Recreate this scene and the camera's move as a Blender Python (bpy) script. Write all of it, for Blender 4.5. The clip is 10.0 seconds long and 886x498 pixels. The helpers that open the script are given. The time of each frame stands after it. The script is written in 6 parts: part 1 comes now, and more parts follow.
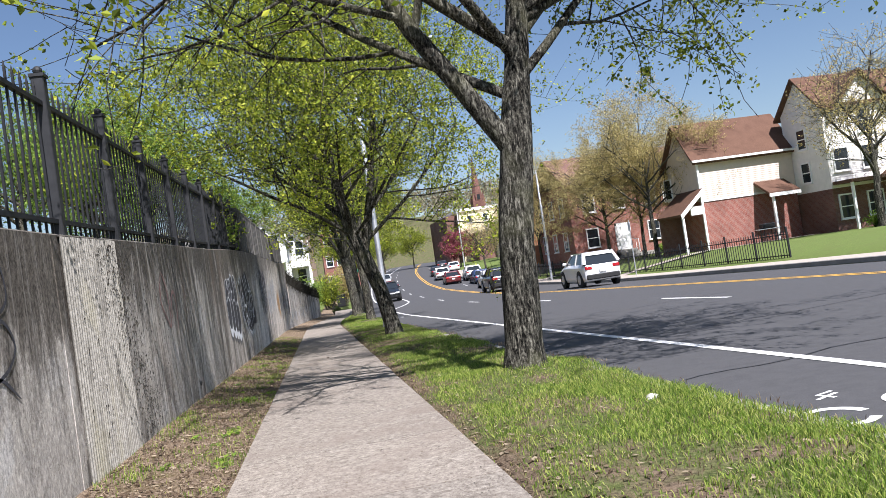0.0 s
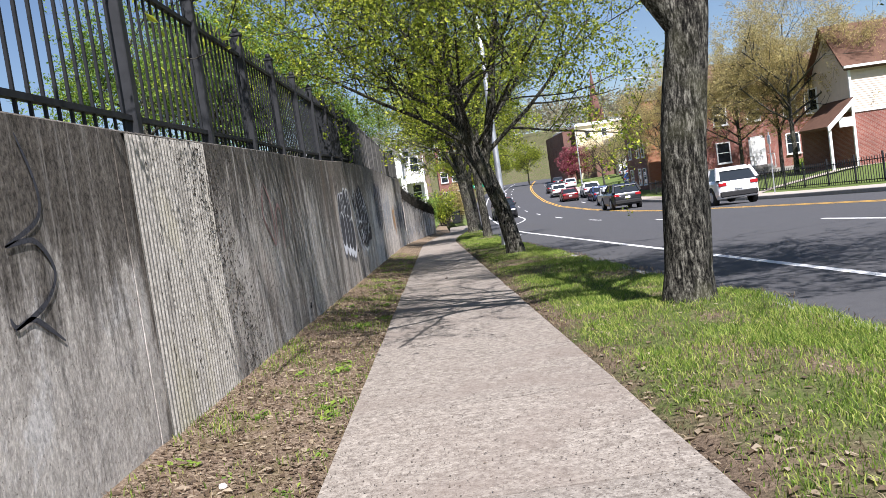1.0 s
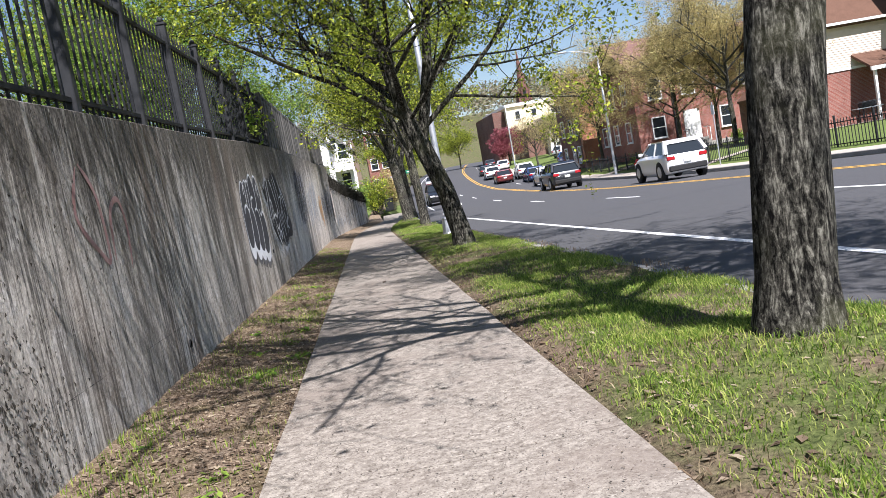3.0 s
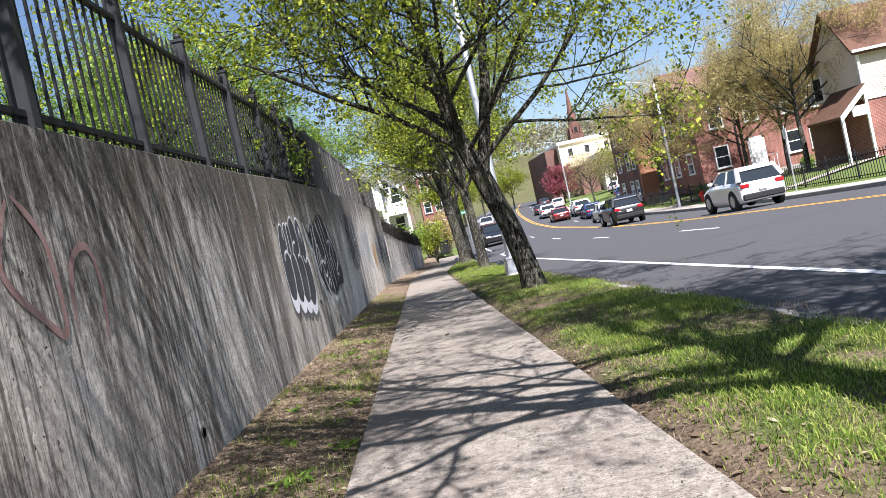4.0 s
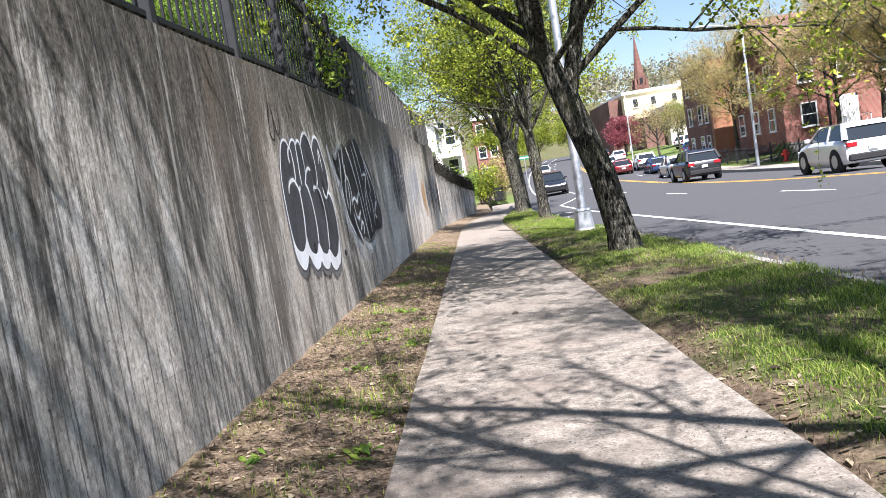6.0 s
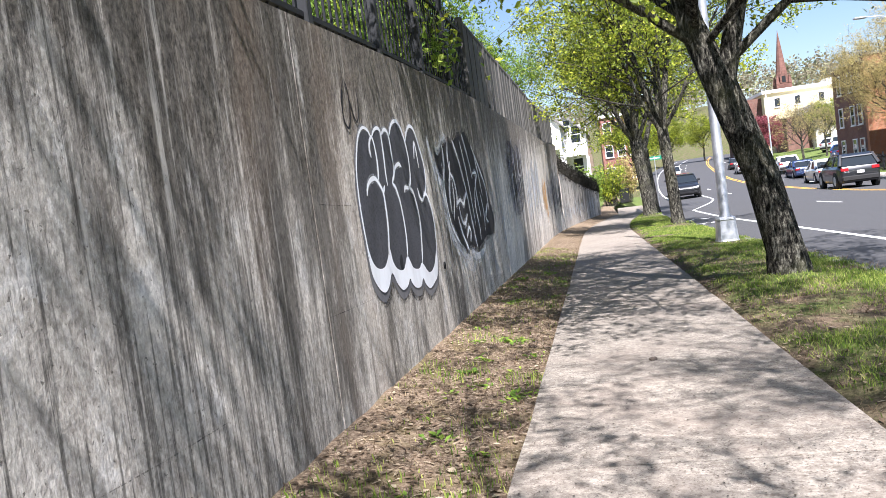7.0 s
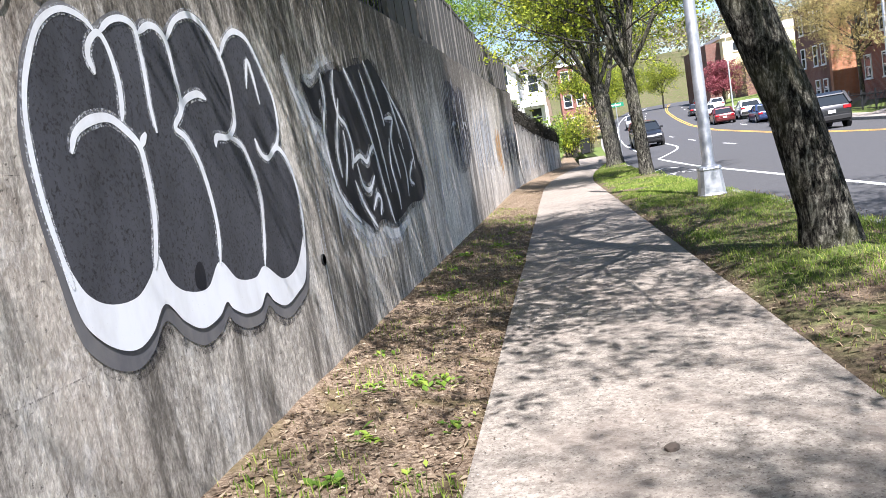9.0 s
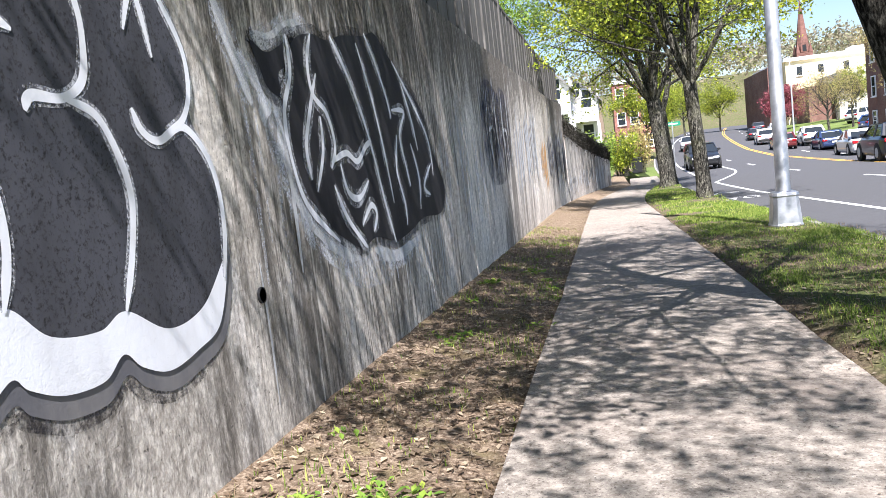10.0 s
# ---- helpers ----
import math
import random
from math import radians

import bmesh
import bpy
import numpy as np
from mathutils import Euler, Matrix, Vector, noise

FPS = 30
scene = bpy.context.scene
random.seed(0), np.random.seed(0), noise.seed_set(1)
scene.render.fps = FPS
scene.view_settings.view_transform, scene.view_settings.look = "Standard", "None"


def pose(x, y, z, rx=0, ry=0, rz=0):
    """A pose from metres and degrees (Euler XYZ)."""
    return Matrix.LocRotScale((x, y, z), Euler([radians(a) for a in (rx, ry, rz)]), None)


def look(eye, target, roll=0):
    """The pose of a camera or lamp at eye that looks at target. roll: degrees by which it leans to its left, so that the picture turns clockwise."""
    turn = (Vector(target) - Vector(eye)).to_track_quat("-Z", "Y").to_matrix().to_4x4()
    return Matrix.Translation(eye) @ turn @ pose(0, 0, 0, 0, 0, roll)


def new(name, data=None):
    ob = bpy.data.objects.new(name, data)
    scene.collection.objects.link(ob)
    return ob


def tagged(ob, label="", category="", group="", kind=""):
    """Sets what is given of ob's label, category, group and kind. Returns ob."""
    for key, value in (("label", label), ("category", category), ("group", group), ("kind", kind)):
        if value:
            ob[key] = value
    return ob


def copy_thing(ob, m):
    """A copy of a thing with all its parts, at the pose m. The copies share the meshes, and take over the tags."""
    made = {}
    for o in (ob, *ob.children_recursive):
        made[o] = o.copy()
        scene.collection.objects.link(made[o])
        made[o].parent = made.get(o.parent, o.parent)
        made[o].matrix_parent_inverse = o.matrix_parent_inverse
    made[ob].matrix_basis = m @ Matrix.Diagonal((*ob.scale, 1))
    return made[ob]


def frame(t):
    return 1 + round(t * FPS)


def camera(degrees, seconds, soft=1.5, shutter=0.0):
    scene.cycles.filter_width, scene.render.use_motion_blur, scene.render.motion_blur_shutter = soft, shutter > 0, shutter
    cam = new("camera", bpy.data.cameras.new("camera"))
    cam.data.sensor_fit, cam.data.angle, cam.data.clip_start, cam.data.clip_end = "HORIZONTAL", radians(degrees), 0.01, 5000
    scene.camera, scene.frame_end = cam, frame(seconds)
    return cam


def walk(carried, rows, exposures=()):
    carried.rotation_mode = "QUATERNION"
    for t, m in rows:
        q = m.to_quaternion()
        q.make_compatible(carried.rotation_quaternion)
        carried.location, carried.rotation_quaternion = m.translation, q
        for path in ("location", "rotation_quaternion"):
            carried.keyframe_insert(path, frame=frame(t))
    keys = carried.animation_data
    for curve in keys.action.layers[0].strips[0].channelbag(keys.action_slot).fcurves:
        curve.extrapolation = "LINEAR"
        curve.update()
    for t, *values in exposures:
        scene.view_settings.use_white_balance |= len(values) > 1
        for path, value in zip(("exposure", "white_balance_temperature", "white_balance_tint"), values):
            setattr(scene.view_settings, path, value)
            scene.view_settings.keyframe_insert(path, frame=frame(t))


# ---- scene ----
from mathutils import geometry

cam = camera(59.2, 10.0, soft=0.75)
PATH = [
    (0, (-0.068, 0.531, 0.93), (0.264, 2.503, 0.971), -8.4),
    (0.5, (-0.066, 1.161, 0.903), (0.271, 3.133, 0.916), -8.3),
    (1, (-0.128, 1.847, 0.911), (-0.112, 3.843, 0.783), -8.1),
    (1.5, (-0.067, 2.504, 0.886), (-0.037, 4.483, 0.598), -9.9),
    (2, (-0.081, 3.224, 0.896), (0.035, 5.217, 0.782), -8.2),
    (2.5, (-0.056, 3.87, 0.914), (0.17, 5.852, 0.765), -12.3),
    (2.7, (-0.078, 4.158, 0.898), (0.125, 6.135, 0.675), -10.2),
    (3.8, (-0.138, 5.963, 0.796), (-0.054, 7.961, 0.757), -12.9),
    (4, (-0.151, 6.222, 0.801), (-0.089, 8.22, 0.745), -12.6),
    (4.5, (-0.189, 6.87, 0.821), (-0.1, 8.867, 0.771), -14.1),
    (5, (-0.203, 7.508, 0.755), (-0.126, 9.505, 0.661), -13.3),
    (5.2, (-0.253, 7.812, 0.695), (-0.167, 9.806, 0.568), -13.4),
    (6.3, (-0.268, 9.581, 0.715), (-0.4, 11.569, 0.543), -8.4),
    (6.5, (-0.261, 9.839, 0.738), (-0.4, 11.827, 0.564), -8.9),
    (7, (-0.295, 10.591, 0.732), (-0.686, 12.548, 0.603), -7.6),
    (7.5, (-0.335, 11.248, 0.736), (-0.693, 13.214, 0.654), -10.9),
    (8, (-0.36, 11.919, 0.687), (-0.784, 13.867, 0.529), -9.2),
    (8.5, (-0.321, 12.546, 0.685), (-0.534, 14.523, 0.472), -9.2),
    (9, (-0.29, 13.213, 0.645), (-0.603, 15.172, 0.392), -9.5),
    (9.5, (-0.242, 13.934, 0.649), (-0.56, 15.892, 0.392), -8.7),
    (10, (-0.296, 14.668, 0.551), (-0.716, 16.612, 0.343), -6.6),
]
walk(cam, [(t, look(eye, target, roll)) for t, eye, target, roll in PATH], exposures=((0, 1.02, 6120, 16), (2.5, 1.07, 6120, 16), (5.0, 1.51, 6120, 16), (7.5, 1.61, 6120, 16), (10, 1.74, 6120, 16)))

# ---------------------------------------------------------------- light
SUN_EL, SUN_AZ = radians(54.0), radians(165.5)
world = bpy.data.worlds.new("world")
scene.world = world
world.use_nodes = True
wn = world.node_tree
sky = wn.nodes.new("ShaderNodeTexSky")
sky.sky_type, sky.sun_disc = "NISHITA", False
sky.sun_elevation, sky.sun_rotation = SUN_EL, SUN_AZ
sky.air_density, sky.dust_density, sky.ozone_density = 1.1, 0.6, 2.4
wn.links.new(sky.outputs[0], wn.nodes["Background"].inputs[0])
wn.nodes["Background"].inputs[1].default_value = 0.055
sun_data = bpy.data.lights.new("sun", "SUN")
sun_data.energy, sun_data.angle, sun_data.color = 5.0, radians(0.53), (1.0, 0.965, 0.92)
sun_from = Vector((math.sin(SUN_AZ) * math.cos(SUN_EL), math.cos(SUN_AZ) * math.cos(SUN_EL), math.sin(SUN_EL)))
new("sun", sun_data).matrix_world = look(sun_from * 60, (0, 0, 0))

# ---------------------------------------------------------------- helpers


def lerp_table(table, v):
    if v <= table[0][0]:
        return table[0][1]
    for (a, p), (b, q) in zip(table, table[1:]):
        if v <= b:
            return p + (q - p) * (v - a) / (b - a)
    return table[-1][1]


GROUND_Y = [(-60, 1.54), (40, -1.188), (48, -1.33), (58, -1.42), (78, -1.42), (95, -1.1), (125, 0.0), (160, 1.0), (200, 2.2), (300, 8)]
WALL_TOP = [(-30, 0.6), (6, 1.5), (9.5, 1.62), (14, 1.75), (17, 1.88), (21, 2.0), (30, 2.1), (42, 2.2), (60, 2.3)]


def gz(y):
    return lerp_table(GROUND_Y, y)


def wall_top(y):
    return lerp_table(WALL_TOP, y)


def low_top(y):
    """top of the lower wall where the street runs out"""
    return 1.2 - 0.102 * (y - 41.8)


def road_x(y):
    """sideways drift of the road's line as it bends away"""
    return 0.0006 * max(0.0, y - 35) ** 2


def walk_x(y):
    """sideways drift of the pavement and its wall"""
    if y < 36:
        return 0.0
    return 0.0052 * min(y - 36, 18) ** 2 + road_x(max(y, 54)) - road_x(54)


def road_z(x, y):
    """road surface, with a crown"""
    u = (x - road_x(y) - 9.3) / 6.6
    return gz(y) - 0.15 + 0.13 * (1 - min(1, u * u))


WALL_X, PAVE_L, PAVE_R, KERB_X, FAR_KERB = -1.7, -0.76, 0.79, 2.47, 16.0


def mesh_from(name, verts, faces, material=None, smooth=False):
    me = bpy.data.meshes.new(name)
    me.from_pydata(verts, [], faces)
    me.update()
    if smooth:
        me.polygons.foreach_set("use_smooth", [True] * len(me.polygons))
    if material:
        me.materials.append(material)
    return me


def part(name, bm, material, parent=None, label="", smooth=False):
    me = bpy.data.meshes.new(name)
    bm.to_mesh(me)
    bm.free()
    if smooth:
        me.polygons.foreach_set("use_smooth", [True] * len(me.polygons))
    me.materials.append(material)
    ob = new(name, me)
    if parent:
        ob.parent = parent
    if label:
        ob["label"] = label
    return ob


def box(bm, x0, y0, z0, x1, y1, z1, m=None):
    vs = [bm.verts.new((x, y, z)) for z in (z0, z1) for x, y in ((x0, y0), (x1, y0), (x1, y1), (x0, y1))]
    for f in ((3, 2, 1, 0), (4, 5, 6, 7), (0, 1, 5, 4), (1, 2, 6, 5), (2, 3, 7, 6), (3, 0, 4, 7)):
        bm.faces.new([vs[i] for i in f])
    if m is not None:
        bmesh.ops.transform(bm, matrix=m, verts=vs)
    return vs


def boxes(*dims, bevel=0.0, m=None):
    bm = bmesh.new()
    for d in dims:
        box(bm, *d, m=m)
    if bevel:
        bmesh.ops.bevel(bm, geom=bm.edges[:], offset=bevel, segments=1, affect="EDGES", profile=0.5)
    return bm


def prism(bm, outline, axis, a, b):
    """outline: 2D points; axis 'x': outline is (y, z); 'y': (x, z); 'z': (x, y)"""
    def put(p, q):
        return {"x": (q, p[0], p[1]), "y": (p[0], q, p[1]), "z": (p[0], p[1], q)}[axis]
    va = [bm.verts.new(put(p, a)) for p in outline]
    vb = [bm.verts.new(put(p, b)) for p in outline]
    n = len(outline)
    for i in range(n):
        bm.faces.new((va[i], va[(i + 1) % n], vb[(i + 1) % n], vb[i]))
    bm.faces.new(va[::-1])
    bm.faces.new(vb)
    bmesh.ops.recalc_face_normals(bm, faces=bm.faces[:])


def ring_tube(verts, faces, points, radii, n=6, bump=0.0, cap=True):
    """adds a tapered tube along points to verts and faces"""
    start = len(verts)
    side = None
    for k, (p, r) in enumerate(zip(points, radii)):
        d = (points[min(k + 1, len(points) - 1)] - points[max(k - 1, 0)])
        if d.length < 1e-6:
            d = Vector((0, 0, 1))
        d.normalize()
        if side is None:
            side = d.orthogonal().normalized()
        else:
            side = (side - d * side.dot(d))
            side = side.normalized() if side.length > 1e-4 else d.orthogonal().normalized()
        up = d.cross(side)
        for i in range(n):
            a = 2 * math.pi * i / n
            rr = r
            if bump:
                rr *= 1 + bump * noise.noise(Vector((math.cos(a) * 2.2, math.sin(a) * 2.2, p.z * 0.7 + p.x * 3)))
            verts.append(p + side * (rr * math.cos(a)) + up * (rr * math.sin(a)))
    for k in range(len(points) - 1):
        for i in range(n):
            a, b = start + k * n + i, start + k * n + (i + 1) % n
            faces.append((a, b, b + n, a + n))
    if cap:
        faces.append(tuple(start + (len(points) - 1) * n + i for i in range(n)))


# ---------------------------------------------------------------- materials


class Mat:
    """small builder for node materials"""

    def __init__(self, name, rough=0.8, metal=0.0, spec=0.4):
        self.m = bpy.data.materials.new(name)
        self.m.use_nodes = True
        self.t = self.m.node_tree
        self.b = self.t.nodes["Principled BSDF"]
        self.b.inputs["Roughness"].default_value = rough
        self.b.inputs["Metallic"].default_value = metal
        self.b.inputs["Specular IOR Level"].default_value = spec
        self.geo = self.t.nodes.new("ShaderNodeNewGeometry")

    def n(self, kind, **values):
        node = self.t.nodes.new("ShaderNode" + kind)
        for k, v in values.items():
            node.inputs[k.replace("_", " ")].default_value = v
        return node

    def link(self, a, b):
        self.t.links.new(a, b)

    def noise(self, scale, detail=4.0, rough=0.55, stretch=(1, 1, 1), space="world", warp=0.0):
        mp = self.n("Mapping")
        mp.inputs["Scale"].default_value = stretch
        if space == "world":
            self.link(self.geo.outputs["Position"], mp.inputs[0])
        else:
            tc = self.n("TexCoord")
            self.link(tc.outputs["Object"], mp.inputs[0])
        nz = self.n("TexNoise", Scale=scale, Detail=detail, Roughness=rough, Distortion=warp)
        self.link(mp.outputs[0], nz.inputs["Vector"])
        return nz.outputs["Fac"]

    def ramp(self, fac, *stops):
        r = self.n("ValToRGB")
        e = r.color_ramp.elements
        while len(e) < len(stops):
            e.new(0.5)
        for el, (p, c) in zip(e, stops):
            el.position = p
            el.color = (*c, 1) if len(c) == 3 else c
        self.link(fac, r.inputs[0])
        return r.outputs[0]

    def mix(self, fac, a, b, mode="MIX"):
        x = self.t.nodes.new("ShaderNodeMix")
        x.data_type, x.blend_type = "RGBA", mode
        for sock, v in ((x.inputs[0], fac), (x.inputs[6], a), (x.inputs[7], b)):
            if isinstance(v, (int, float)):
                sock.default_value = v
            elif isinstance(v, tuple):
                sock.default_value = (*v, 1)
            else:
                self.link(v, sock)
        return x.outputs[2]

    def math(self, op, a, b=0.0, c=0.0):
        x = self.t.nodes.new("ShaderNodeMath")
        x.operation = op
        for sock, v in zip(x.inputs, (a, b, c)):
            if isinstance(v, (int, float)):
                sock.default_value = v
            else:
                self.link(v, sock)
        return x.outputs[0]

    def color(self, out):
        if isinstance(out, tuple):
            self.b.inputs["Base Color"].default_value = (*out, 1)
        else:
            self.link(out, self.b.inputs["Base Color"])
        return self

    def bump(self, height, strength=0.3, dist=0.02):
        bp = self.n("Bump", Strength=strength, Distance=dist)
        self.link(height, bp.inputs["Height"])
        self.link(bp.outputs[0], self.b.inputs["Normal"])
        return self

    def island(self):
        return self.geo.outputs["Random Per Island"]

    def random(self):
        return self.n("ObjectInfo").outputs["Random"]


def speckled(name, a, b, scale=8.0, rough=0.8, bump=0.2, big=0.6, c=None, stretch=(1, 1, 1), space="world", spec=0.4, metal=0.0):
    """a surface mottled at two scales"""
    m = Mat(name, rough, metal, spec)
    fine = m.noise(scale, 6, 0.65, stretch, space)
    wide = m.noise(scale * 0.07, 3, 0.5, stretch, space)
    col = m.ramp(fine, (0.3, a), (0.7, b))
    dark = tuple(v * 0.72 for v in (c or a))
    col = m.mix(m.math("MULTIPLY", m.ramp(wide, (0.4, (0, 0, 0)), (0.7, (1, 1, 1))), big), col, dark)
    m.color(col)
    if bump:
        m.bump(fine, bump, 0.01)
    return m.m


def concrete_wall_material():
    """weathered board-marked concrete with long dark drips from the coping and some tree shade in its colour"""
    m = Mat("wall_concrete", 0.88, 0, 0.25)
    base = m.ramp(m.noise(1.3, 9, 0.68), (0.36, (0.26, 0.236, 0.208)), (0.64, (0.68, 0.64, 0.585)))
    grain = m.noise(48, 6, 0.75, (1, 1, 0.6))
    base = m.mix(0.6, base, m.ramp(grain, (0.34, (0.17, 0.152, 0.135)), (0.5, (0.48, 0.445, 0.40)), (0.64, (0.84, 0.80, 0.73))))
    bare = m.ramp(m.noise(2.6, 10, 0.74, (1, 1, 0.7), warp=0.3), (0.55, (0, 0, 0)), (0.60, (0.62, 0.62, 0.62)))
    base = m.mix(bare, base, m.ramp(grain, (0.36, (0.36, 0.35, 0.34)), (0.6, (0.84, 0.82, 0.79))))
    wet = m.ramp(m.noise(2.2, 10, 0.72, (1, 1, 0.6), warp=0.5), (0.55, (0, 0, 0)), (0.62, (0.5, 0.5, 0.5)))
    base = m.mix(wet, base, m.ramp(grain, (0.36, (0.08, 0.075, 0.07)), (0.62, (0.34, 0.32, 0.30))))
    strength = m.math("MULTIPLY", m.math("SUBTRACT", m.noise(0.25, 2, 0.5), 0.5), 0.5)
    broad = m.math("ADD", m.noise(1.9, 10, 0.76, (1, 1, 0.22), warp=0.4), strength)
    base = m.mix(m.ramp(broad, (0.49, (0, 0, 0)), (0.59, (0.8, 0.8, 0.8))), base, (0.07, 0.062, 0.053))
    sep = m.n("SeparateXYZ")
    m.link(m.geo.outputs["Position"], sep.inputs[0])
    # stretches most streaked: water runs, with branch-shadow streaks in the same colour
    zone = m.ramp(m.math("MULTIPLY", sep.outputs[1], 1 / 45), *[(v / 45, (g, g, g)) for v, g in ((5.8, 0.1), (7.4, 0.75), (10.5, 0.95), (13.8, 0.7), (15.2, 0.2), (17.2, 0.35), (18.2, 1.0), (22.0, 0.85), (25.0, 0.6), (36.0, 0.55))])
    below = m.math("SUBTRACT", m.math("ADD", m.math("MULTIPLY", sep.outputs[1], 0.028), 1.36), sep.outputs[2])
    drips = m.math("ADD", m.noise(10, 10, 0.78, (1, 1, 0.09), warp=0.25), m.math("MULTIPLY", strength, 0.6))
    drips = m.math("SUBTRACT", drips, m.math("MULTIPLY", m.math("SUBTRACT", below, 0.5), 0.09))
    base = m.mix(m.ramp(drips, (0.53, (0, 0, 0)), (0.60, (0.65, 0.65, 0.65))), base, (0.05, 0.045, 0.039))
    # grime below the coping, darkened further by crown shade put into the colour
    grime_shade = m.math("SUBTRACT", m.math("ADD", m.noise(3.4, 10, 0.8, (1, 1, 0.22), warp=0.3), m.math("MULTIPLY", strength, 0.5)), m.math("MULTIPLY", below, 0.205))
    base = m.mix(m.ramp(grime_shade, (0.32, (0, 0, 0)), (0.42, (0.88, 0.88, 0.88))), base, m.ramp(grain, (0.38, (0.030, 0.026, 0.022)), (0.64, (0.17, 0.15, 0.125))))
    # fine water runs, strengthened so their colour also carries twig-shadow streaks
    runs = m.math("SUBTRACT", m.noise(27, 5, 0.72, (1, 1, 0.035), warp=0.15), m.math("MULTIPLY", below, 0.012))
    runs = m.math("MULTIPLY", m.ramp(m.math("ADD", runs, m.math("MULTIPLY", m.math("SUBTRACT", m.noise(0.9, 5, 0.65, (1, 1, 0.5)), 0.5), 0.45)), (0.495, (0, 0, 0)), (0.575, (0.92, 0.92, 0.92))), zone)
    base = m.mix(runs, base, m.ramp(grain, (0.38, (0.028, 0.025, 0.022)), (0.64, (0.12, 0.112, 0.10))))
    pale = m.ramp(m.noise(19, 6, 0.7, (1, 1, 0.05)), (0.56, (0, 0, 0)), (0.66, (0.62, 0.62, 0.62)))
    base = m.mix(m.math("MULTIPLY", pale, m.math("ADD", m.math("MULTIPLY", zone, 0.7), 0.25)), base, (0.70, 0.67, 0.62))
    rust = m.ramp(m.noise(0.9, 4, 0.6, (1, 1, 0.25)), (0.58, (0, 0, 0)), (0.72, (0.22, 0.22, 0.22)))
    base = m.mix(rust, base, (0.33, 0.22, 0.15))
    pits = m.ramp(m.noise(46, 3, 0.6), (0.655, (0, 0, 0)), (0.70, (0.7, 0.7, 0.7)))
    base = m.mix(pits, base, (0.07, 0.063, 0.056))
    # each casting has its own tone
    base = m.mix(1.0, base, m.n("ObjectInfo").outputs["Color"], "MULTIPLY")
    m.color(base)
    m.bump(m.math("ADD", m.math("SUBTRACT", grain, m.math("MULTIPLY", pits, 0.6)), m.noise(9, 5, 0.6)), 0.55, 0.012)
    return m.m


def bark_material(name="bark"):
    m = Mat(name, 0.95, 0, 0.1)
    ridges = m.math("ADD", m.math("MULTIPLY", m.noise(30, 8, 0.7, (1, 1, 0.22), "object", 0.9), 0.62), m.math("MULTIPLY", m.noise(46, 6, 0.75, (1, 1, 0.55), "object", 0.4), 0.38))
    base = m.ramp(ridges, (0.44, (0.005, 0.0045, 0.004)), (0.52, (0.062, 0.058, 0.047)), (0.61, (0.25, 0.238, 0.195)))
    moss = m.ramp(m.noise(1.6, 4, 0.6, space="object"), (0.5, (0, 0, 0)), (0.7, (1, 1, 1)))
    base = m.mix(m.math("MULTIPLY", moss, 0.35), base, (0.15, 0.15, 0.08))
    m.color(base)
    m.bump(ridges, 0.9, 0.04)
    return m.m


def leaf_material(name, a, b, c):
    m = Mat(name, 0.55, 0, 0.3)
    col = m.ramp(m.island(), (0.0, a), (0.55, b), (1.0, c))
    m.color(col)
    tr = m.n("BsdfTranslucent")
    m.link(col, tr.inputs[0])
    mixer = m.n("MixShader", Fac=0.42)
    m.link(m.b.outputs[0], mixer.inputs[1])
    m.link(tr.outputs[0], mixer.inputs[2])
    m.link(mixer.outputs[0], m.t.nodes["Material Output"].inputs[0])
    return m.m


def plain(name, colour, rough=0.6, metal=0.0, spec=0.4, vary=0.12, scale=6.0, space="object"):
    m = Mat(name, rough, metal, spec)
    lo = tuple(v * (1 - vary) for v in colour)
    hi = tuple(min(1, v * (1 + vary)) for v in colour)
    m.color(m.ramp(m.noise(scale, 5, 0.6, space=space), (0.3, lo), (0.7, hi)))
    return m.m


def glass_material(name="dark_glass", colour=(0.02, 0.025, 0.03)):
    m = Mat(name, 0.03, 0, 0.4)
    m.color(colour)
    return m.m


def brick_material(name, a, b, mortar, sx=0.21, sz=0.075):
    """fine brickwork for walls too far off to show single bricks"""
    m = Mat(name, 0.88, 0, 0.2)
    sep = m.n("SeparateXYZ")
    m.link(m.geo.outputs["Position"], sep.inputs[0])
    comb = m.n("CombineXYZ")
    m.link(m.math("ADD", sep.outputs[0], sep.outputs[1]), comb.inputs[0])
    m.link(sep.outputs[2], comb.inputs[1])
    br = m.n("TexBrick", Scale=1.0)
    br.inputs["Color1"].default_value, br.inputs["Color2"].default_value, br.inputs["Mortar"].default_value = (*a, 1), (*b, 1), (*mortar, 1)
    br.inputs["Mortar Size"].default_value, br.inputs["Brick Width"].default_value, br.inputs["Row Height"].default_value = 0.008, sx, sz
    m.link(comb.outputs[0], br.inputs["Vector"])
    soot = m.ramp(m.noise(0.5, 4, 0.6), (0.35, (0.72, 0.72, 0.72)), (0.7, (1.1, 1.1, 1.1)))
    m.color(m.mix(1.0, br.outputs[0], soot, "MULTIPLY"))
    return m.m


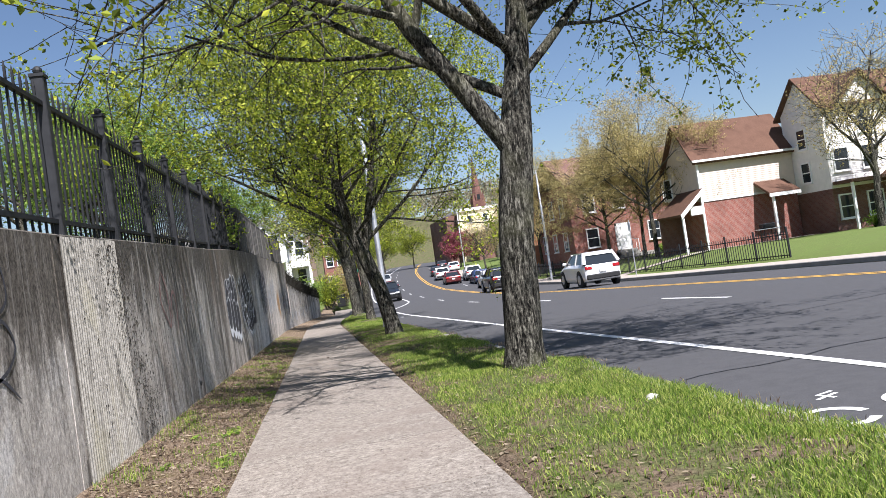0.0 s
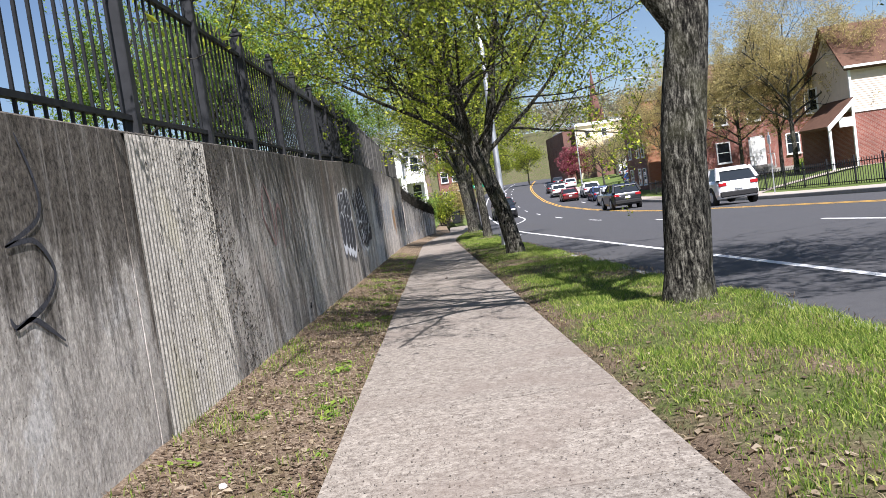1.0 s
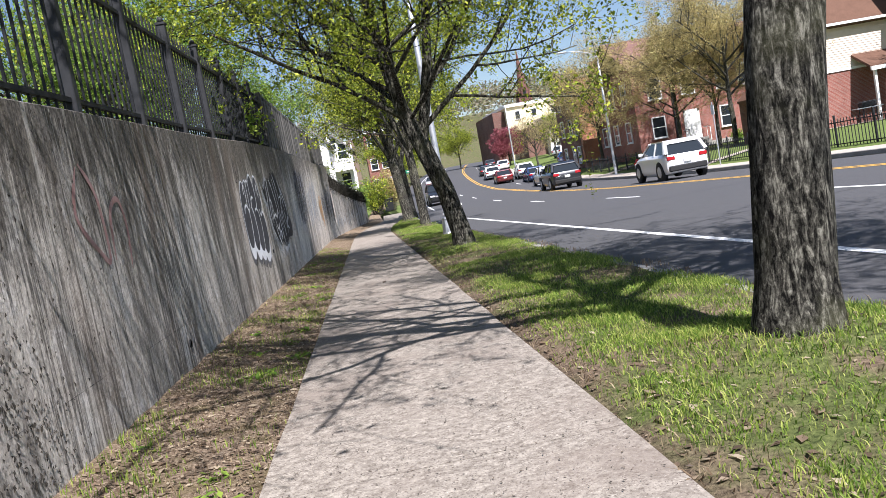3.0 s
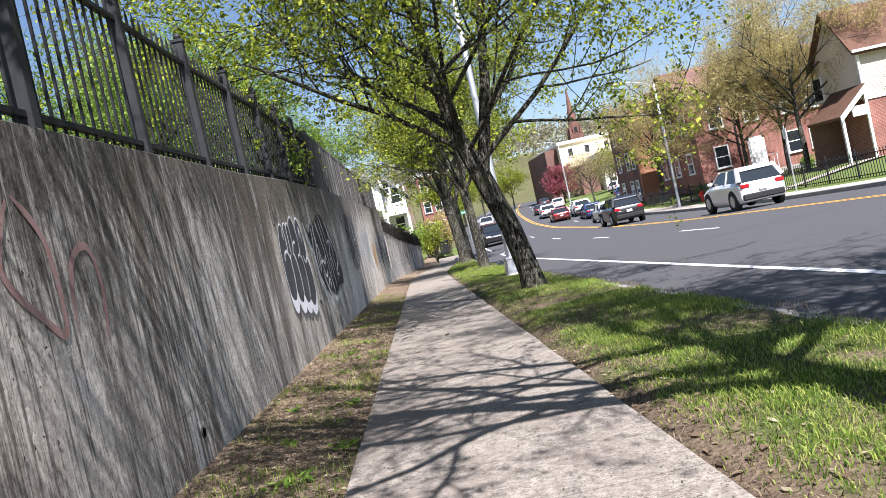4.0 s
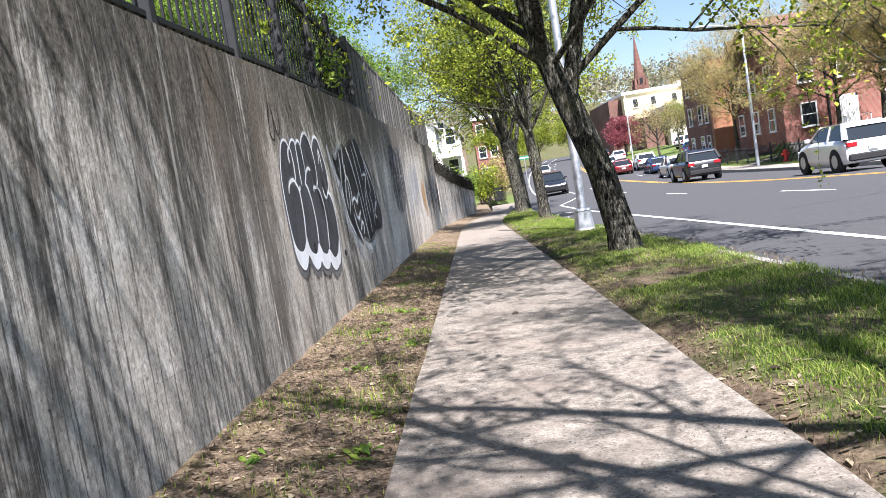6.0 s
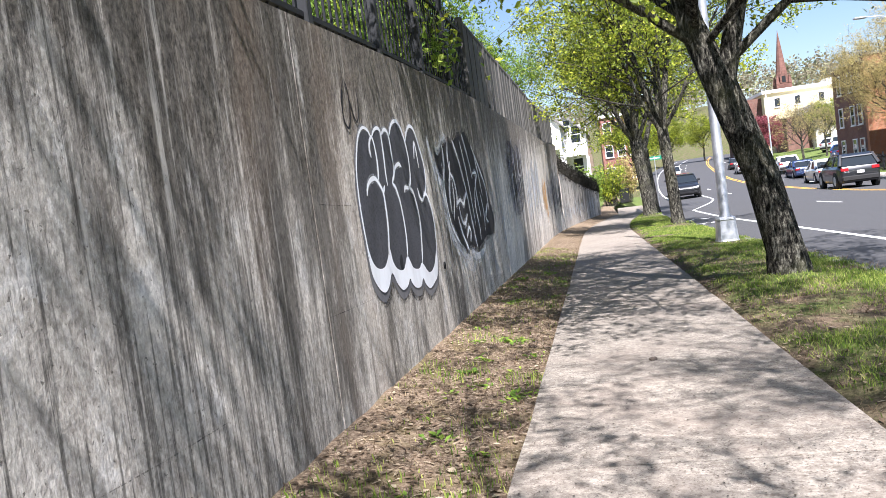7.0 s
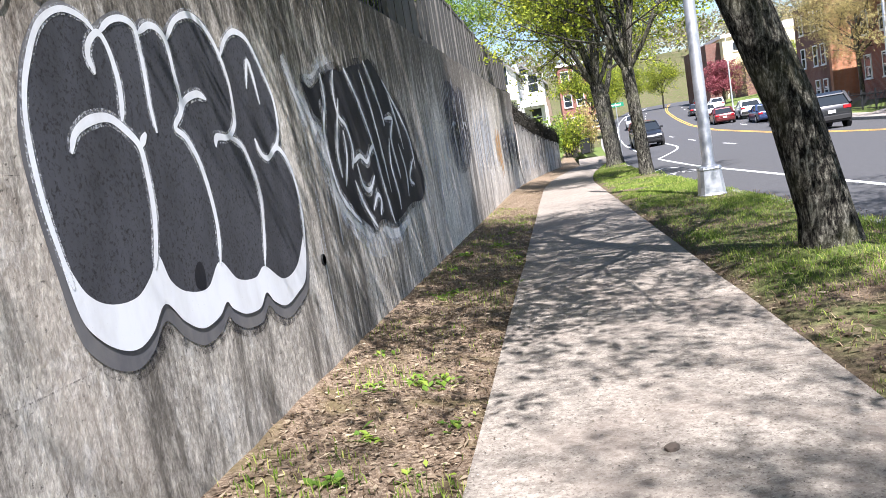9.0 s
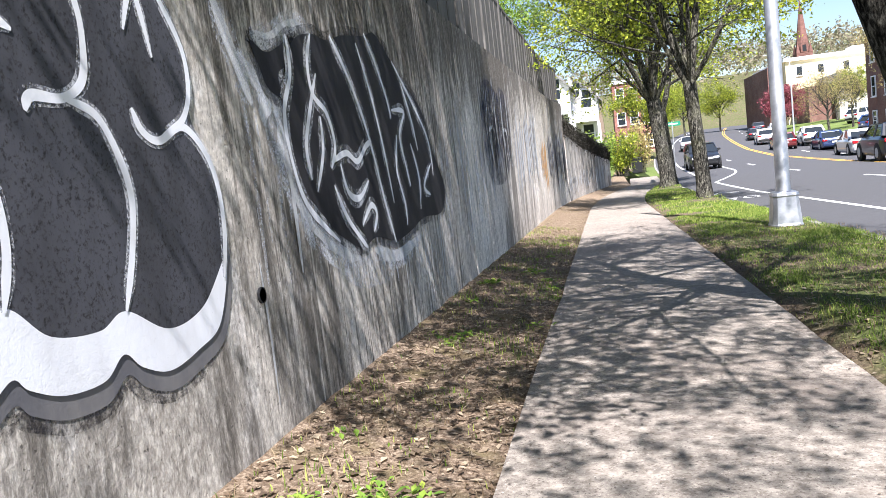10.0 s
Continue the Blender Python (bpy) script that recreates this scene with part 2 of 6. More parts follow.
def pavement_material():
    """broomed concrete with exposed dark and pale grit, stains and damp edges"""
    m = Mat("pavement_concrete", 0.9, 0, 0.2)
    fine = m.noise(80, 4, 0.65)
    mid = m.noise(22, 6, 0.75)
    wide = m.noise(1.4, 8, 0.68)
    c = m.ramp(mid, (0.36, (0.155, 0.133, 0.111)), (0.64, (0.35, 0.315, 0.268)))
    c = m.mix(m.ramp(fine, (0.36, (0.9, 0.9, 0.9)), (0.44, (0, 0, 0))), c, (0.10, 0.08, 0.068))
    c = m.mix(m.ramp(fine, (0.60, (0, 0, 0)), (0.68, (0.55, 0.55, 0.55))), c, (0.60, 0.54, 0.47))
    c = m.mix(m.ramp(wide, (0.48, (0, 0, 0)), (0.64, (0.55, 0.55, 0.55))), c, (0.20, 0.165, 0.138))
    tint = m.ramp(m.random(), (0, (0.90, 0.90, 0.90)), (1, (1.04, 1.03, 1.02)))
    m.color(m.mix(1.0, c, tint, "MULTIPLY"))
    m.bump(m.math("ADD", fine, mid), 0.4, 0.008)
    return m.m


M_WALL = concrete_wall_material()
M_BARK = bark_material()
M_LEAF = leaf_material("spring_leaves", (0.055, 0.08, 0.010), (0.24, 0.31, 0.026), (0.52, 0.54, 0.055))
M_LEAF_B = leaf_material("fresh_green_leaves", (0.10, 0.19, 0.03), (0.18, 0.29, 0.04), (0.30, 0.38, 0.06))
M_LEAF_TAN = leaf_material("budding_tan_leaves", (0.32, 0.25, 0.11), (0.48, 0.39, 0.16), (0.60, 0.53, 0.21))
M_LEAF_RED = leaf_material("red_leaves", (0.20, 0.045, 0.06), (0.32, 0.09, 0.11), (0.42, 0.16, 0.17))
M_PAVE = pavement_material()
M_PAVE_FAR = speckled("far_pavement_concrete", (0.36, 0.31, 0.26), (0.48, 0.42, 0.36), 90, 0.9, 0.35, 0.5, spec=0.2)
M_ASPHALT = speckled("asphalt", (0.056, 0.056, 0.058), (0.090, 0.089, 0.092), 120, 0.85, 0.3, 0.35, spec=0.3)
M_LINE = speckled("road_paint_white", (0.62, 0.62, 0.60), (0.8, 0.8, 0.78), 40, 0.7, 0.1, 0.3)
M_YELLOW = speckled("road_paint_yellow", (0.60, 0.33, 0.05), (0.72, 0.42, 0.07), 40, 0.7, 0.1, 0.3)
M_KERB = speckled("kerb_stone", (0.22, 0.21, 0.19), (0.36, 0.34, 0.31), 30, 0.85, 0.3, 0.5)
M_BLACK = plain("black_painted_steel", (0.014, 0.015, 0.017), 0.6, 0.0, 0.25, 0.4, 14)
M_GREY_STEEL = plain("grey_post_paint", (0.022, 0.023, 0.025), 0.6, 0.0, 0.3, 0.3, 10)
M_PANEL = speckled("fence_panel", (0.06, 0.057, 0.053), (0.14, 0.133, 0.12), 14, 0.8, 0.2, 0.7, stretch=(1, 1, 0.2))
M_ALU = plain("brushed_aluminium", (0.52, 0.53, 0.55), 0.5, 0.8, 0.5, 0.1, 20)
M_WHITE = plain("white_siding", (0.78, 0.76, 0.72), 0.65, 0, 0.3, 0.06, 3)
M_CREAM = plain("cream_siding", (0.66, 0.57, 0.48), 0.7, 0, 0.3, 0.06, 3)
M_TRIM = plain("white_trim", (0.8, 0.8, 0.78), 0.6, 0, 0.3, 0.05, 3)
M_ROOF = speckled("brown_shingles", (0.10, 0.055, 0.038), (0.155, 0.088, 0.062), 25, 0.92, 0.3, 0.4, spec=0.15)
M_BRICK = brick_material("red_brick", (0.24, 0.075, 0.058), (0.30, 0.11, 0.08), (0.32, 0.25, 0.22))
M_BRICK_O = brick_material("orange_brick", (0.42, 0.165, 0.08), (0.48, 0.21, 0.105), (0.38, 0.27, 0.20))
M_BRICK_D = brick_material("brown_brick", (0.15, 0.07, 0.055), (0.20, 0.10, 0.075), (0.20, 0.15, 0.13))
M_GLASS = glass_material()
M_YWALL = plain("yellow_render", (0.76, 0.66, 0.42), 0.8, 0, 0.2, 0.06, 1)
M_WWALL = plain("white_render", (0.72, 0.70, 0.66), 0.8, 0, 0.2, 0.06, 1)

# ---------------------------------------------------------------- ground and street


def grass_ground_material():
    m = Mat("grass_ground", 0.95, 0, 0.1)
    fine = m.noise(35, 6, 0.7)
    mid = m.noise(1.4, 4, 0.6)
    soil = m.ramp(fine, (0.35, (0.065, 0.046, 0.032)), (0.65, (0.22, 0.165, 0.115)))
    green = m.ramp(fine, (0.35, (0.038, 0.05, 0.016)), (0.65, (0.13, 0.15, 0.05)))
    sep = m.n("SeparateXYZ")
    m.link(m.geo.outputs["Position"], sep.inputs[0])
    worn = m.math("ADD", sep.outputs[0], m.math("MULTIPLY", m.math("SUBTRACT", m.noise(2.6, 5, 0.6), 0.5), 1.1))
    far = m.ramp(m.math("SUBTRACT", worn, 0.28), (0.45, (0, 0, 0)), (0.75, (1, 1, 1)))
    far = m.math("MAXIMUM", far, m.math("LESS_THAN", sep.outputs[0], -1.9))
    cover = m.math("MULTIPLY", m.ramp(mid, (0.40, (0, 0, 0)), (0.54, (1, 1, 1))), far)
    m.color(m.mix(cover, soil, green))
    m.bump(fine, 0.6, 0.03)
    return m.m


def soil_material():
    m = Mat("bare_soil", 0.97, 0, 0.1)
    fine = m.noise(45, 7, 0.75)
    mid = m.noise(3.5, 4, 0.6)
    soil = m.ramp(fine, (0.34, (0.065, 0.045, 0.031)), (0.5, (0.20, 0.146, 0.102)), (0.66, (0.43, 0.345, 0.25)))
    m.color(m.mix(m.ramp(mid, (0.5, (0, 0, 0)), (0.68, (0.8, 0.8, 0.8))), soil, (0.15, 0.12, 0.06)))
    m.bump(fine, 0.8, 0.03)
    return m.m


M_GRASS = grass_ground_material()
M_LAWN = speckled("mown_lawn", (0.065, 0.098, 0.026), (0.165, 0.215, 0.06), 28, 0.95, 0.4, 0.35, c=(0.15, 0.15, 0.06), spec=0.1)
M_SOIL = soil_material()


def ground_z(x, y):
    w, r = walk_x(y), road_x(y)
    base = gz(y)
    if x < WALL_X - 0.2 + w:
        d = (WALL_X - 0.2 + w) - x
        if y > 41.7:
            low = (low_top(y) - 0.1) if y < 54.4 else gz(y)
            u = min(1, max(0, d - 0.3) / 9)
            return low + (2.0 - low) * u * u * (3 - 2 * u) * max(0.0, 1 - max(0, y - 56) / 40)
        return wall_top(y) - 0.12 - min(d * 0.06, 1.2)
    if x < PAVE_L + w:
        u = (PAVE_L + w - x) / 0.94
        return base - 0.03 + 0.12 * u + 0.02 * noise.noise(Vector((x * 3, y * 3, 0)))
    if x < PAVE_R + w:
        return base - 0.07
    if x < KERB_X + r:
        mound = 0.0
        for tx, ty in TREES:
            mound += 0.11 * math.exp(-((x - tx) ** 2 + (y - ty) ** 2) / 0.35)
        edge = min(1, (x - PAVE_R - w) / 0.25)
        return base - 0.03 + 0.045 * edge + mound + 0.025 * noise.noise(Vector((x * 2, y * 2, 0)))
    if x < FAR_KERB + r + 0.1:
        return road_z(min(x, FAR_KERB + r), y) - 0.06
    d = x - FAR_KERB - r
    if d < 2.2:
        return base - 0.05
    return base + 0.05 + min(d - 2.2, 5) * 0.125


TREES = [(1.90, 8.3), (1.62, 19.25), (2.15, 35.5), (2.15, 46.5), (2.7, 52.0)]


def build_ground():
    xs = [-500, -300, -150, -80, -40, -20, -10, -5, -3, -2.2, -1.91, -1.89, -1.7, -1.5, -1.3, -1.1, -0.9, -0.77, -0.75, 0.0, 0.78, 0.8]
    xs += [0.8 + 0.13 * i for i in range(1, 13)] + [2.46, 2.48, 4, 6, 9, 12, 15.9, 16.12, 18.1, 18.3, 20, 24, 30, 40, 60, 100, 180, 320, 500]
    ys = [-60, -40, -20, -10, -5, -2] + [0.2 * i for i in range(0, 150)] + [30 + i for i in range(0, 40)] + [70 + 5 * i for i in range(0, 27)] + [220, 260, 300, 360, 440, 520, 640, 800, 1000]
    verts, faces = [], []
    for y in ys:
        shift = walk_x(min(y, 60))
        for x in xs:
            xx = x + (shift if -2.3 < x < 0.9 else (road_x(min(y, 200)) if x > 2.42 else 0))
            z = ground_z(xx, min(y, 260))
            if y > 200:
                ramp = min(1, (y - 200) / 260)
                z += 27 * ramp * ramp * (3 - 2 * ramp) * (0.8 + 0.35 * noise.noise(Vector((x * 0.004, y * 0.004, 3))))
            verts.append((xx, y, z))
    nx = len(xs)
    for j in range(len(ys) - 1):
        for i in range(nx - 1):
            a = j * nx + i
            faces.append((a, a + 1, a + nx + 1, a + nx))
    me = mesh_from("ground", verts, faces, M_GRASS, True)
    me.materials.append(M_SOIL)
    me.materials.append(M_LAWN)
    for p in me.polygons:
        c = p.center
        w = walk_x(c.y)
        if -1.9 + w < c.x < -0.7 + w:
            p.material_index = 1
        elif c.y < 170 and (c.x > FAR_KERB + 1 + road_x(c.y) or (c.y > 62 and c.x < 3)):
            p.material_index = 2
    ob = new("ground", me)
    tagged(ob, "grassy ground with bare soil along the wall", "ground", kind="structure")


def strip(name, x_left, x_right, y0, y1, step, zf, material, drift, thick=0.0):
    """a long sheet that follows the street"""
    verts, faces = [], []
    n = max(1, int(round((y1 - y0) / step)))
    k = max(1, int(abs(x_right - x_left) / 1.2))
    for j in range(n + 1):
        y = y0 + (y1 - y0) * j / n
        for i in range(k + 1):
            x = x_left + (x_right - x_left) * i / k + drift(y)
            verts.append((x, y, zf(x, y)))
    for j in range(n):
        for i in range(k):
            a = j * (k + 1) + i
            faces.append((a, a + 1, a + k + 2, a + k + 1))
    return mesh_from(name, verts, faces, material)


def build_road():
    me = strip("road", KERB_X + 0.13, FAR_KERB, -60, 200, 1.0, road_z, M_ASPHALT, road_x)
    road = tagged(new("road", me), "dark grey asphalt road with painted lane lines", "road", kind="structure")

    def line(name, x0, x1, y0, y1, material, lab, drift=road_x):
        m = strip(name, x0, x1, y0, y1, 1.0, lambda x, y: road_z(x, y) + 0.005, material, drift)
        o = new(name, m)
        o.parent = road
        o["label"] = lab
    line("edge_line", 4.15, 4.27, -60, 50, M_LINE, "white painted edge line")
    line("edge_line", 4.2, 4.32, 58, 190, M_LINE, "white painted edge line")

    def bulge(y):
        u = (y - 50) / 12
        return road_x(y) + 2.2 * (math.sin(min(1, max(0, u)) * math.pi / 2) if u < 1 else 1 - 0.0 * u)
    line("edge_line", 4.15, 4.27, 50, 62, M_LINE, "white line bending round the parking bay", bulge)
    line("edge_line", 6.35, 6.47, 62, 190, M_LINE, "white painted edge line")
    for k in range(-3, 12):
        y = 14.9 + 12.19 * k
        line("lane_dash", 7.85, 7.97, y, y + 3.05, M_LINE, "")
    for k in range(3, 12):
        y = 30 + 12.19 * k
        line("lane_dash", 13.85, 13.97, y, y + 3.05, M_LINE, "")
    line("centre_line", 11.12, 11.24, -60, 190, M_YELLOW, "yellow painted centre line")
    line("centre_line", 11.40, 11.52, -60, 190, M_YELLOW, "yellow painted centre line")
    # cycle symbol in the lane by the kerb
    def on_road(name, pts, width, material, lab, closed=False):
        n = len(pts)
        verts, faces = [], []
        for k, (px, py) in enumerate(pts):
            a, b = (pts[(k - 1) % n], pts[(k + 1) % n]) if closed else (pts[max(k - 1, 0)], pts[min(k + 1, n - 1)])
            d = Vector((b[0] - a[0], b[1] - a[1])).normalized()
            for sg in (-0.5, 0.5):
                qx, qy = px - d.y * width * sg, py + d.x * width * sg
                verts.append((qx, qy, road_z(qx, qy) + 0.005))
        for k in range(n if closed else n - 1):
            a, b = 2 * k, 2 * ((k + 1) % n)
            faces.append((a, a + 1, b + 1, b))
        o = new(name, mesh_from(name, verts, faces, material))
        o.parent = road
        if lab:
            o["label"] = lab

    for yc, sc in ((4.99, 1.0), (37.5, 2.0)):
        for off in (-0.39, 0.23):
            ring = [(3.40 + off + 0.19 * math.cos(i * math.pi / 12), yc + 0.24 * sc * math.sin(i * math.pi / 12)) for i in range(22)]
            on_road("cycle_wheel", ring, 0.07, M_LINE, "white painted cycle symbol")
        on_road("cycle_frame", [(3.22, yc + 0.5), (3.42, yc + 0.58)], 0.035, M_LINE, "")
        on_road("cycle_frame", [(3.33, yc + 0.46), (3.30, yc + 0.62), (3.44, yc + 0.66)], 0.035, M_LINE, "")
        if sc > 1:
            on_road("cycle_arrow", [(3.0, yc + 3.4), (3.4, yc + 4.4), (3.8, yc + 3.4)], 0.14, M_LINE, "")
    tar = plain("tar_seal", (0.018, 0.018, 0.02), 0.6)
    for y0, x0, x1, s in ((7.2, 3.0, 9.5, 1), (10.6, 4.6, 12.0, 2), (16.5, 3.2, 8.8, 3), (24.0, 5.5, 14.0, 4)):
        on_road("crack", [(x0 + (x1 - x0) * i / 24, y0 + 0.18 * noise.noise(Vector((i * 0.4, s, 0))) + 0.05 * noise.noise(Vector((i * 1.7, s, 4)))) for i in range(25)], 0.022, tar, "dark sealed crack")
    return road


def kerb(name, x0, x1, y0, y1, base, drift, lab):
    """a kerb of separate stones with rounded upper edges"""
    ob = tagged(new(name), lab, "kerb", kind="structure")
    n = int((y1 - y0) / 2.4)
    L = (y1 - y0) / n
    for k in range(n):
        ya, yb = y0 + k * L + 0.006, y0 + (k + 1) * L - 0.006
        verts, faces = [], []
        prof = [(x0, -0.3), (x0, -0.018), (x0 + 0.018, 0.0), (x1 - 0.018, 0.0), (x1, -0.018), (x1, -0.3)]
        for y in (ya, yb):
            for x, z in prof:
                verts.append((x + drift(y), y, base(y) + z))
        for i in range(5):
            faces.append((i, i + 1, i + 7, i + 6))
        faces += [(5, 4, 3, 2, 1, 0), (6, 7, 8, 9, 10, 11)]
        o = new("kerb_stone", mesh_from("kerb_stone", verts, faces, M_KERB))
        o.parent = ob
    return ob


def build_pavement():
    ob = tagged(new("pavement"), "pale worn concrete footway in long slabs", "pavement", kind="structure")
    y, k = -12.0, 0
    while y < 62:
        L = 1.52
        verts, faces = [], []
        gap = 0.006
        tilt = 0.006 * noise.noise(Vector((y, 3, 1)))
        nx, ny = 4, 2
        for j in range(ny + 1):
            yy = y + gap + (L - 2 * gap) * j / ny
            for i in range(nx + 1):
                u = i / nx
                wob = 0.02 * noise.noise(Vector((u * 2, yy * 1.7, 0))) if i in (0, nx) else 0
                x = PAVE_L + (PAVE_R - PAVE_L) * u + wob + walk_x(yy)
                verts.append((x, yy, gz(yy) + tilt * (u - 0.5)))
        for j in range(ny):
            for i in range(nx):
                a = j * (nx + 1) + i
                faces.append((a, a + 1, a + nx + 2, a + nx + 1))
        rim = [i for i in range(nx + 1)] + [(nx + 1) * j + nx for j in range(1, ny + 1)] + [(nx + 1) * ny + i for i in range(nx - 1, -1, -1)] + [(nx + 1) * j for j in range(ny - 1, 0, -1)]
        base = len(verts)
        for r in rim:
            v = verts[r]
            verts.append((v[0], v[1], v[2] - 0.09))
        for i in range(len(rim)):
            a, b = rim[i], rim[(i + 1) % len(rim)]
            faces.append((b, a, base + i, base + (i + 1) % len(rim)))
        o = new("slab", mesh_from("slab", verts, faces, M_PAVE))
        o.parent = ob
        y += L
    # far-side footway
    me = strip("pavement_far", FAR_KERB + 0.15, FAR_KERB + 1.9, -60, 160, 2.0, lambda x, y: gz(y) + 0.02, M_PAVE_FAR, road_x)
    tagged(new("pavement_far", me), "pale concrete footway across the road", "pavement", kind="structure")


def wall_sheet(name, y0, y1, top, x_face, thick, ny, nz, relief):
    """a wall with thickness; relief(y, v) pushes its face out"""
    verts, faces = [], []
    for j in range(ny + 1):
        y = y0 + (y1 - y0) * j / ny
        zb, zt = gz(y) - 0.35, top(y)
        for i in range(nz + 1):
            v = i / nz
            verts.append((x_face + walk_x(y) + relief(y, v), y, zb + (zt - zb) * v))
        verts.append((x_face - 0.02 + walk_x(y), y, zt + 0.012))
        verts.append((x_face - thick + walk_x(y), y, zt + 0.006))
        verts.append((x_face - thick + walk_x(y), y, zb))
    m = nz + 4
    for j in range(ny):
        for i in range(m - 1):
            a = j * m + i
            faces.append((a, a + m, a + m + 1, a + 1))
    faces.append(tuple(range(m)))
    faces.append(tuple(range(ny * m + m - 1, ny * m - 1, -1)))
    return mesh_from(name, verts, faces, M_WALL)


def build_wall():
    wall = tagged(new("wall_retaining"), "tall stained grey concrete retaining wall with drips", "wall", kind="structure")
    joints = [-14, -4.6, 5.9, 14.4, 22.8, 31.2, 41.8]
    for a, b in zip(joints, joints[1:]):
        o = new("wall_panel", wall_sheet("wall_panel", a + 0.011, b - 0.011, wall_top, WALL_X, 0.32, int((b - a) * 4), 12, lambda y, v: 0.0))
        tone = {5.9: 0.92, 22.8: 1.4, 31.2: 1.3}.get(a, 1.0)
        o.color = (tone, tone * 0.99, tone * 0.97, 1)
        o.parent = wall
    low = tagged(new("wall_far"), "lower concrete wall with dark ivy along its top", "wall", kind="structure")
    for a, b in ((41.8, 48.0), (48.0, 54.5)):
        o = new("wall_panel", wall_sheet("wall_panel", a + 0.007, b - 0.007, low_top, WALL_X + 0.02, 0.3, 20, 6, lambda y, v: 0.006 * noise.noise(Vector((y, v * 3, 7)))))
        o.parent = low
    # core behind the joints
    bm = boxes((WALL_X - 0.30, -14, -1.6, WALL_X - 0.05, 36, 0.9))
    core = part("joint_filler", bm, M_WALL, wall)


build_ground()
build_road()
kerb("kerb", KERB_X, KERB_X + 0.14, -24, 96, lambda y: gz(y) + 0.0, road_x, "grey stone kerb along the grass verge")
kerb("kerb_far", FAR_KERB, FAR_KERB + 0.16, -24, 132, lambda y: gz(y) + 0.02, road_x, "grey stone kerb across the road")
build_pavement()
build_wall()

# ---------------------------------------------------------------- trees


def grow(rng, skeleton, leaves, p, d, r, length, level, top, droop, spread):
    """one branch as a list of points and radii, with its children"""
    n = 5 if level < 2 else 4
    pts, rad = [p.copy()], [r]
    cur = p.copy()
    for k in range(n):
        jit = Vector((rng.uniform(-1, 1), rng.uniform(-1, 1), rng.uniform(-0.6, 0.8))) * (0.22 if level else 0.12)
        d = (d + jit + Vector((0, 0, droop))).normalized()
        cur = cur + d * (length / n)
        pts.append(cur.copy())
        rad.append(r * (1 - (k + 1) / n * (0.55 if level < top else 0.8)))
    skeleton.append((pts, rad, level))
    if level >= top:
        leaves.append(pts)
        return
    kids = spread[level]
    for i in range(kids):
        u = 0.25 + 0.75 * (i + rng.random()) / kids
        k = min(n - 1, int(u * n))
        f = u * n - k
        q = pts[k].lerp(pts[min(k + 1, n)], min(1, f))
        dirn = (pts[min(k + 1, n)] - pts[k]).normalized()
        a = rng.uniform(0, 2 * math.pi)
        side = dirn.orthogonal().normalized()
        side = side * math.cos(a) + dirn.cross(side) * math.sin(a)
        nd = (dirn * rng.uniform(0.35, 0.8) + side * rng.uniform(0.7, 1.0) + Vector((0, 0, 0.12))).normalized()
        grow(rng, skeleton, leaves, q, nd, max(0.005, rad[k] * rng.uniform(0.42, 0.6)), length * rng.uniform(0.52, 0.72), level + 1, top, droop, spread)


def leaf_mesh(name, rng, twigs, per, size, jitter, material, fuller=None):
    verts, faces = [], []
    for pts in twigs:
        tuft, left = None, 0
        for _ in range(per if fuller is None or pts[-1].x < fuller else per * 3):
            if left <= 0:
                k = rng.randrange(1, len(pts))
                tuft = pts[k - 1].lerp(pts[k], rng.random()) + Vector((rng.gauss(0, jitter), rng.gauss(0, jitter), rng.gauss(0, jitter)))
                left = rng.randrange(3, 8)
            left -= 1
            near = min(jitter, size * 1.5)
            c = tuft + Vector((rng.gauss(0, near), rng.gauss(0, near), rng.gauss(0, near)))
            s = size * rng.uniform(0.5, 1.3)
            n = Vector((rng.gauss(0, 0.6), rng.gauss(0, 0.6), rng.gauss(0.4, 0.6))).normalized()
            u = n.orthogonal().normalized()
            a = rng.uniform(0, 6.28)
            u = u * math.cos(a) + n.cross(u) * math.sin(a)
            v = n.cross(u)
            i = len(verts)
            fold = n * (s * 0.18)
            verts += [c - u * s, c - v * s * 0.6 + fold, c + u * s, c + v * s * 0.6 + fold]
            faces += [(i, i + 1, i + 2), (i, i + 2, i + 3)]
    return mesh_from(name, verts, faces, material)


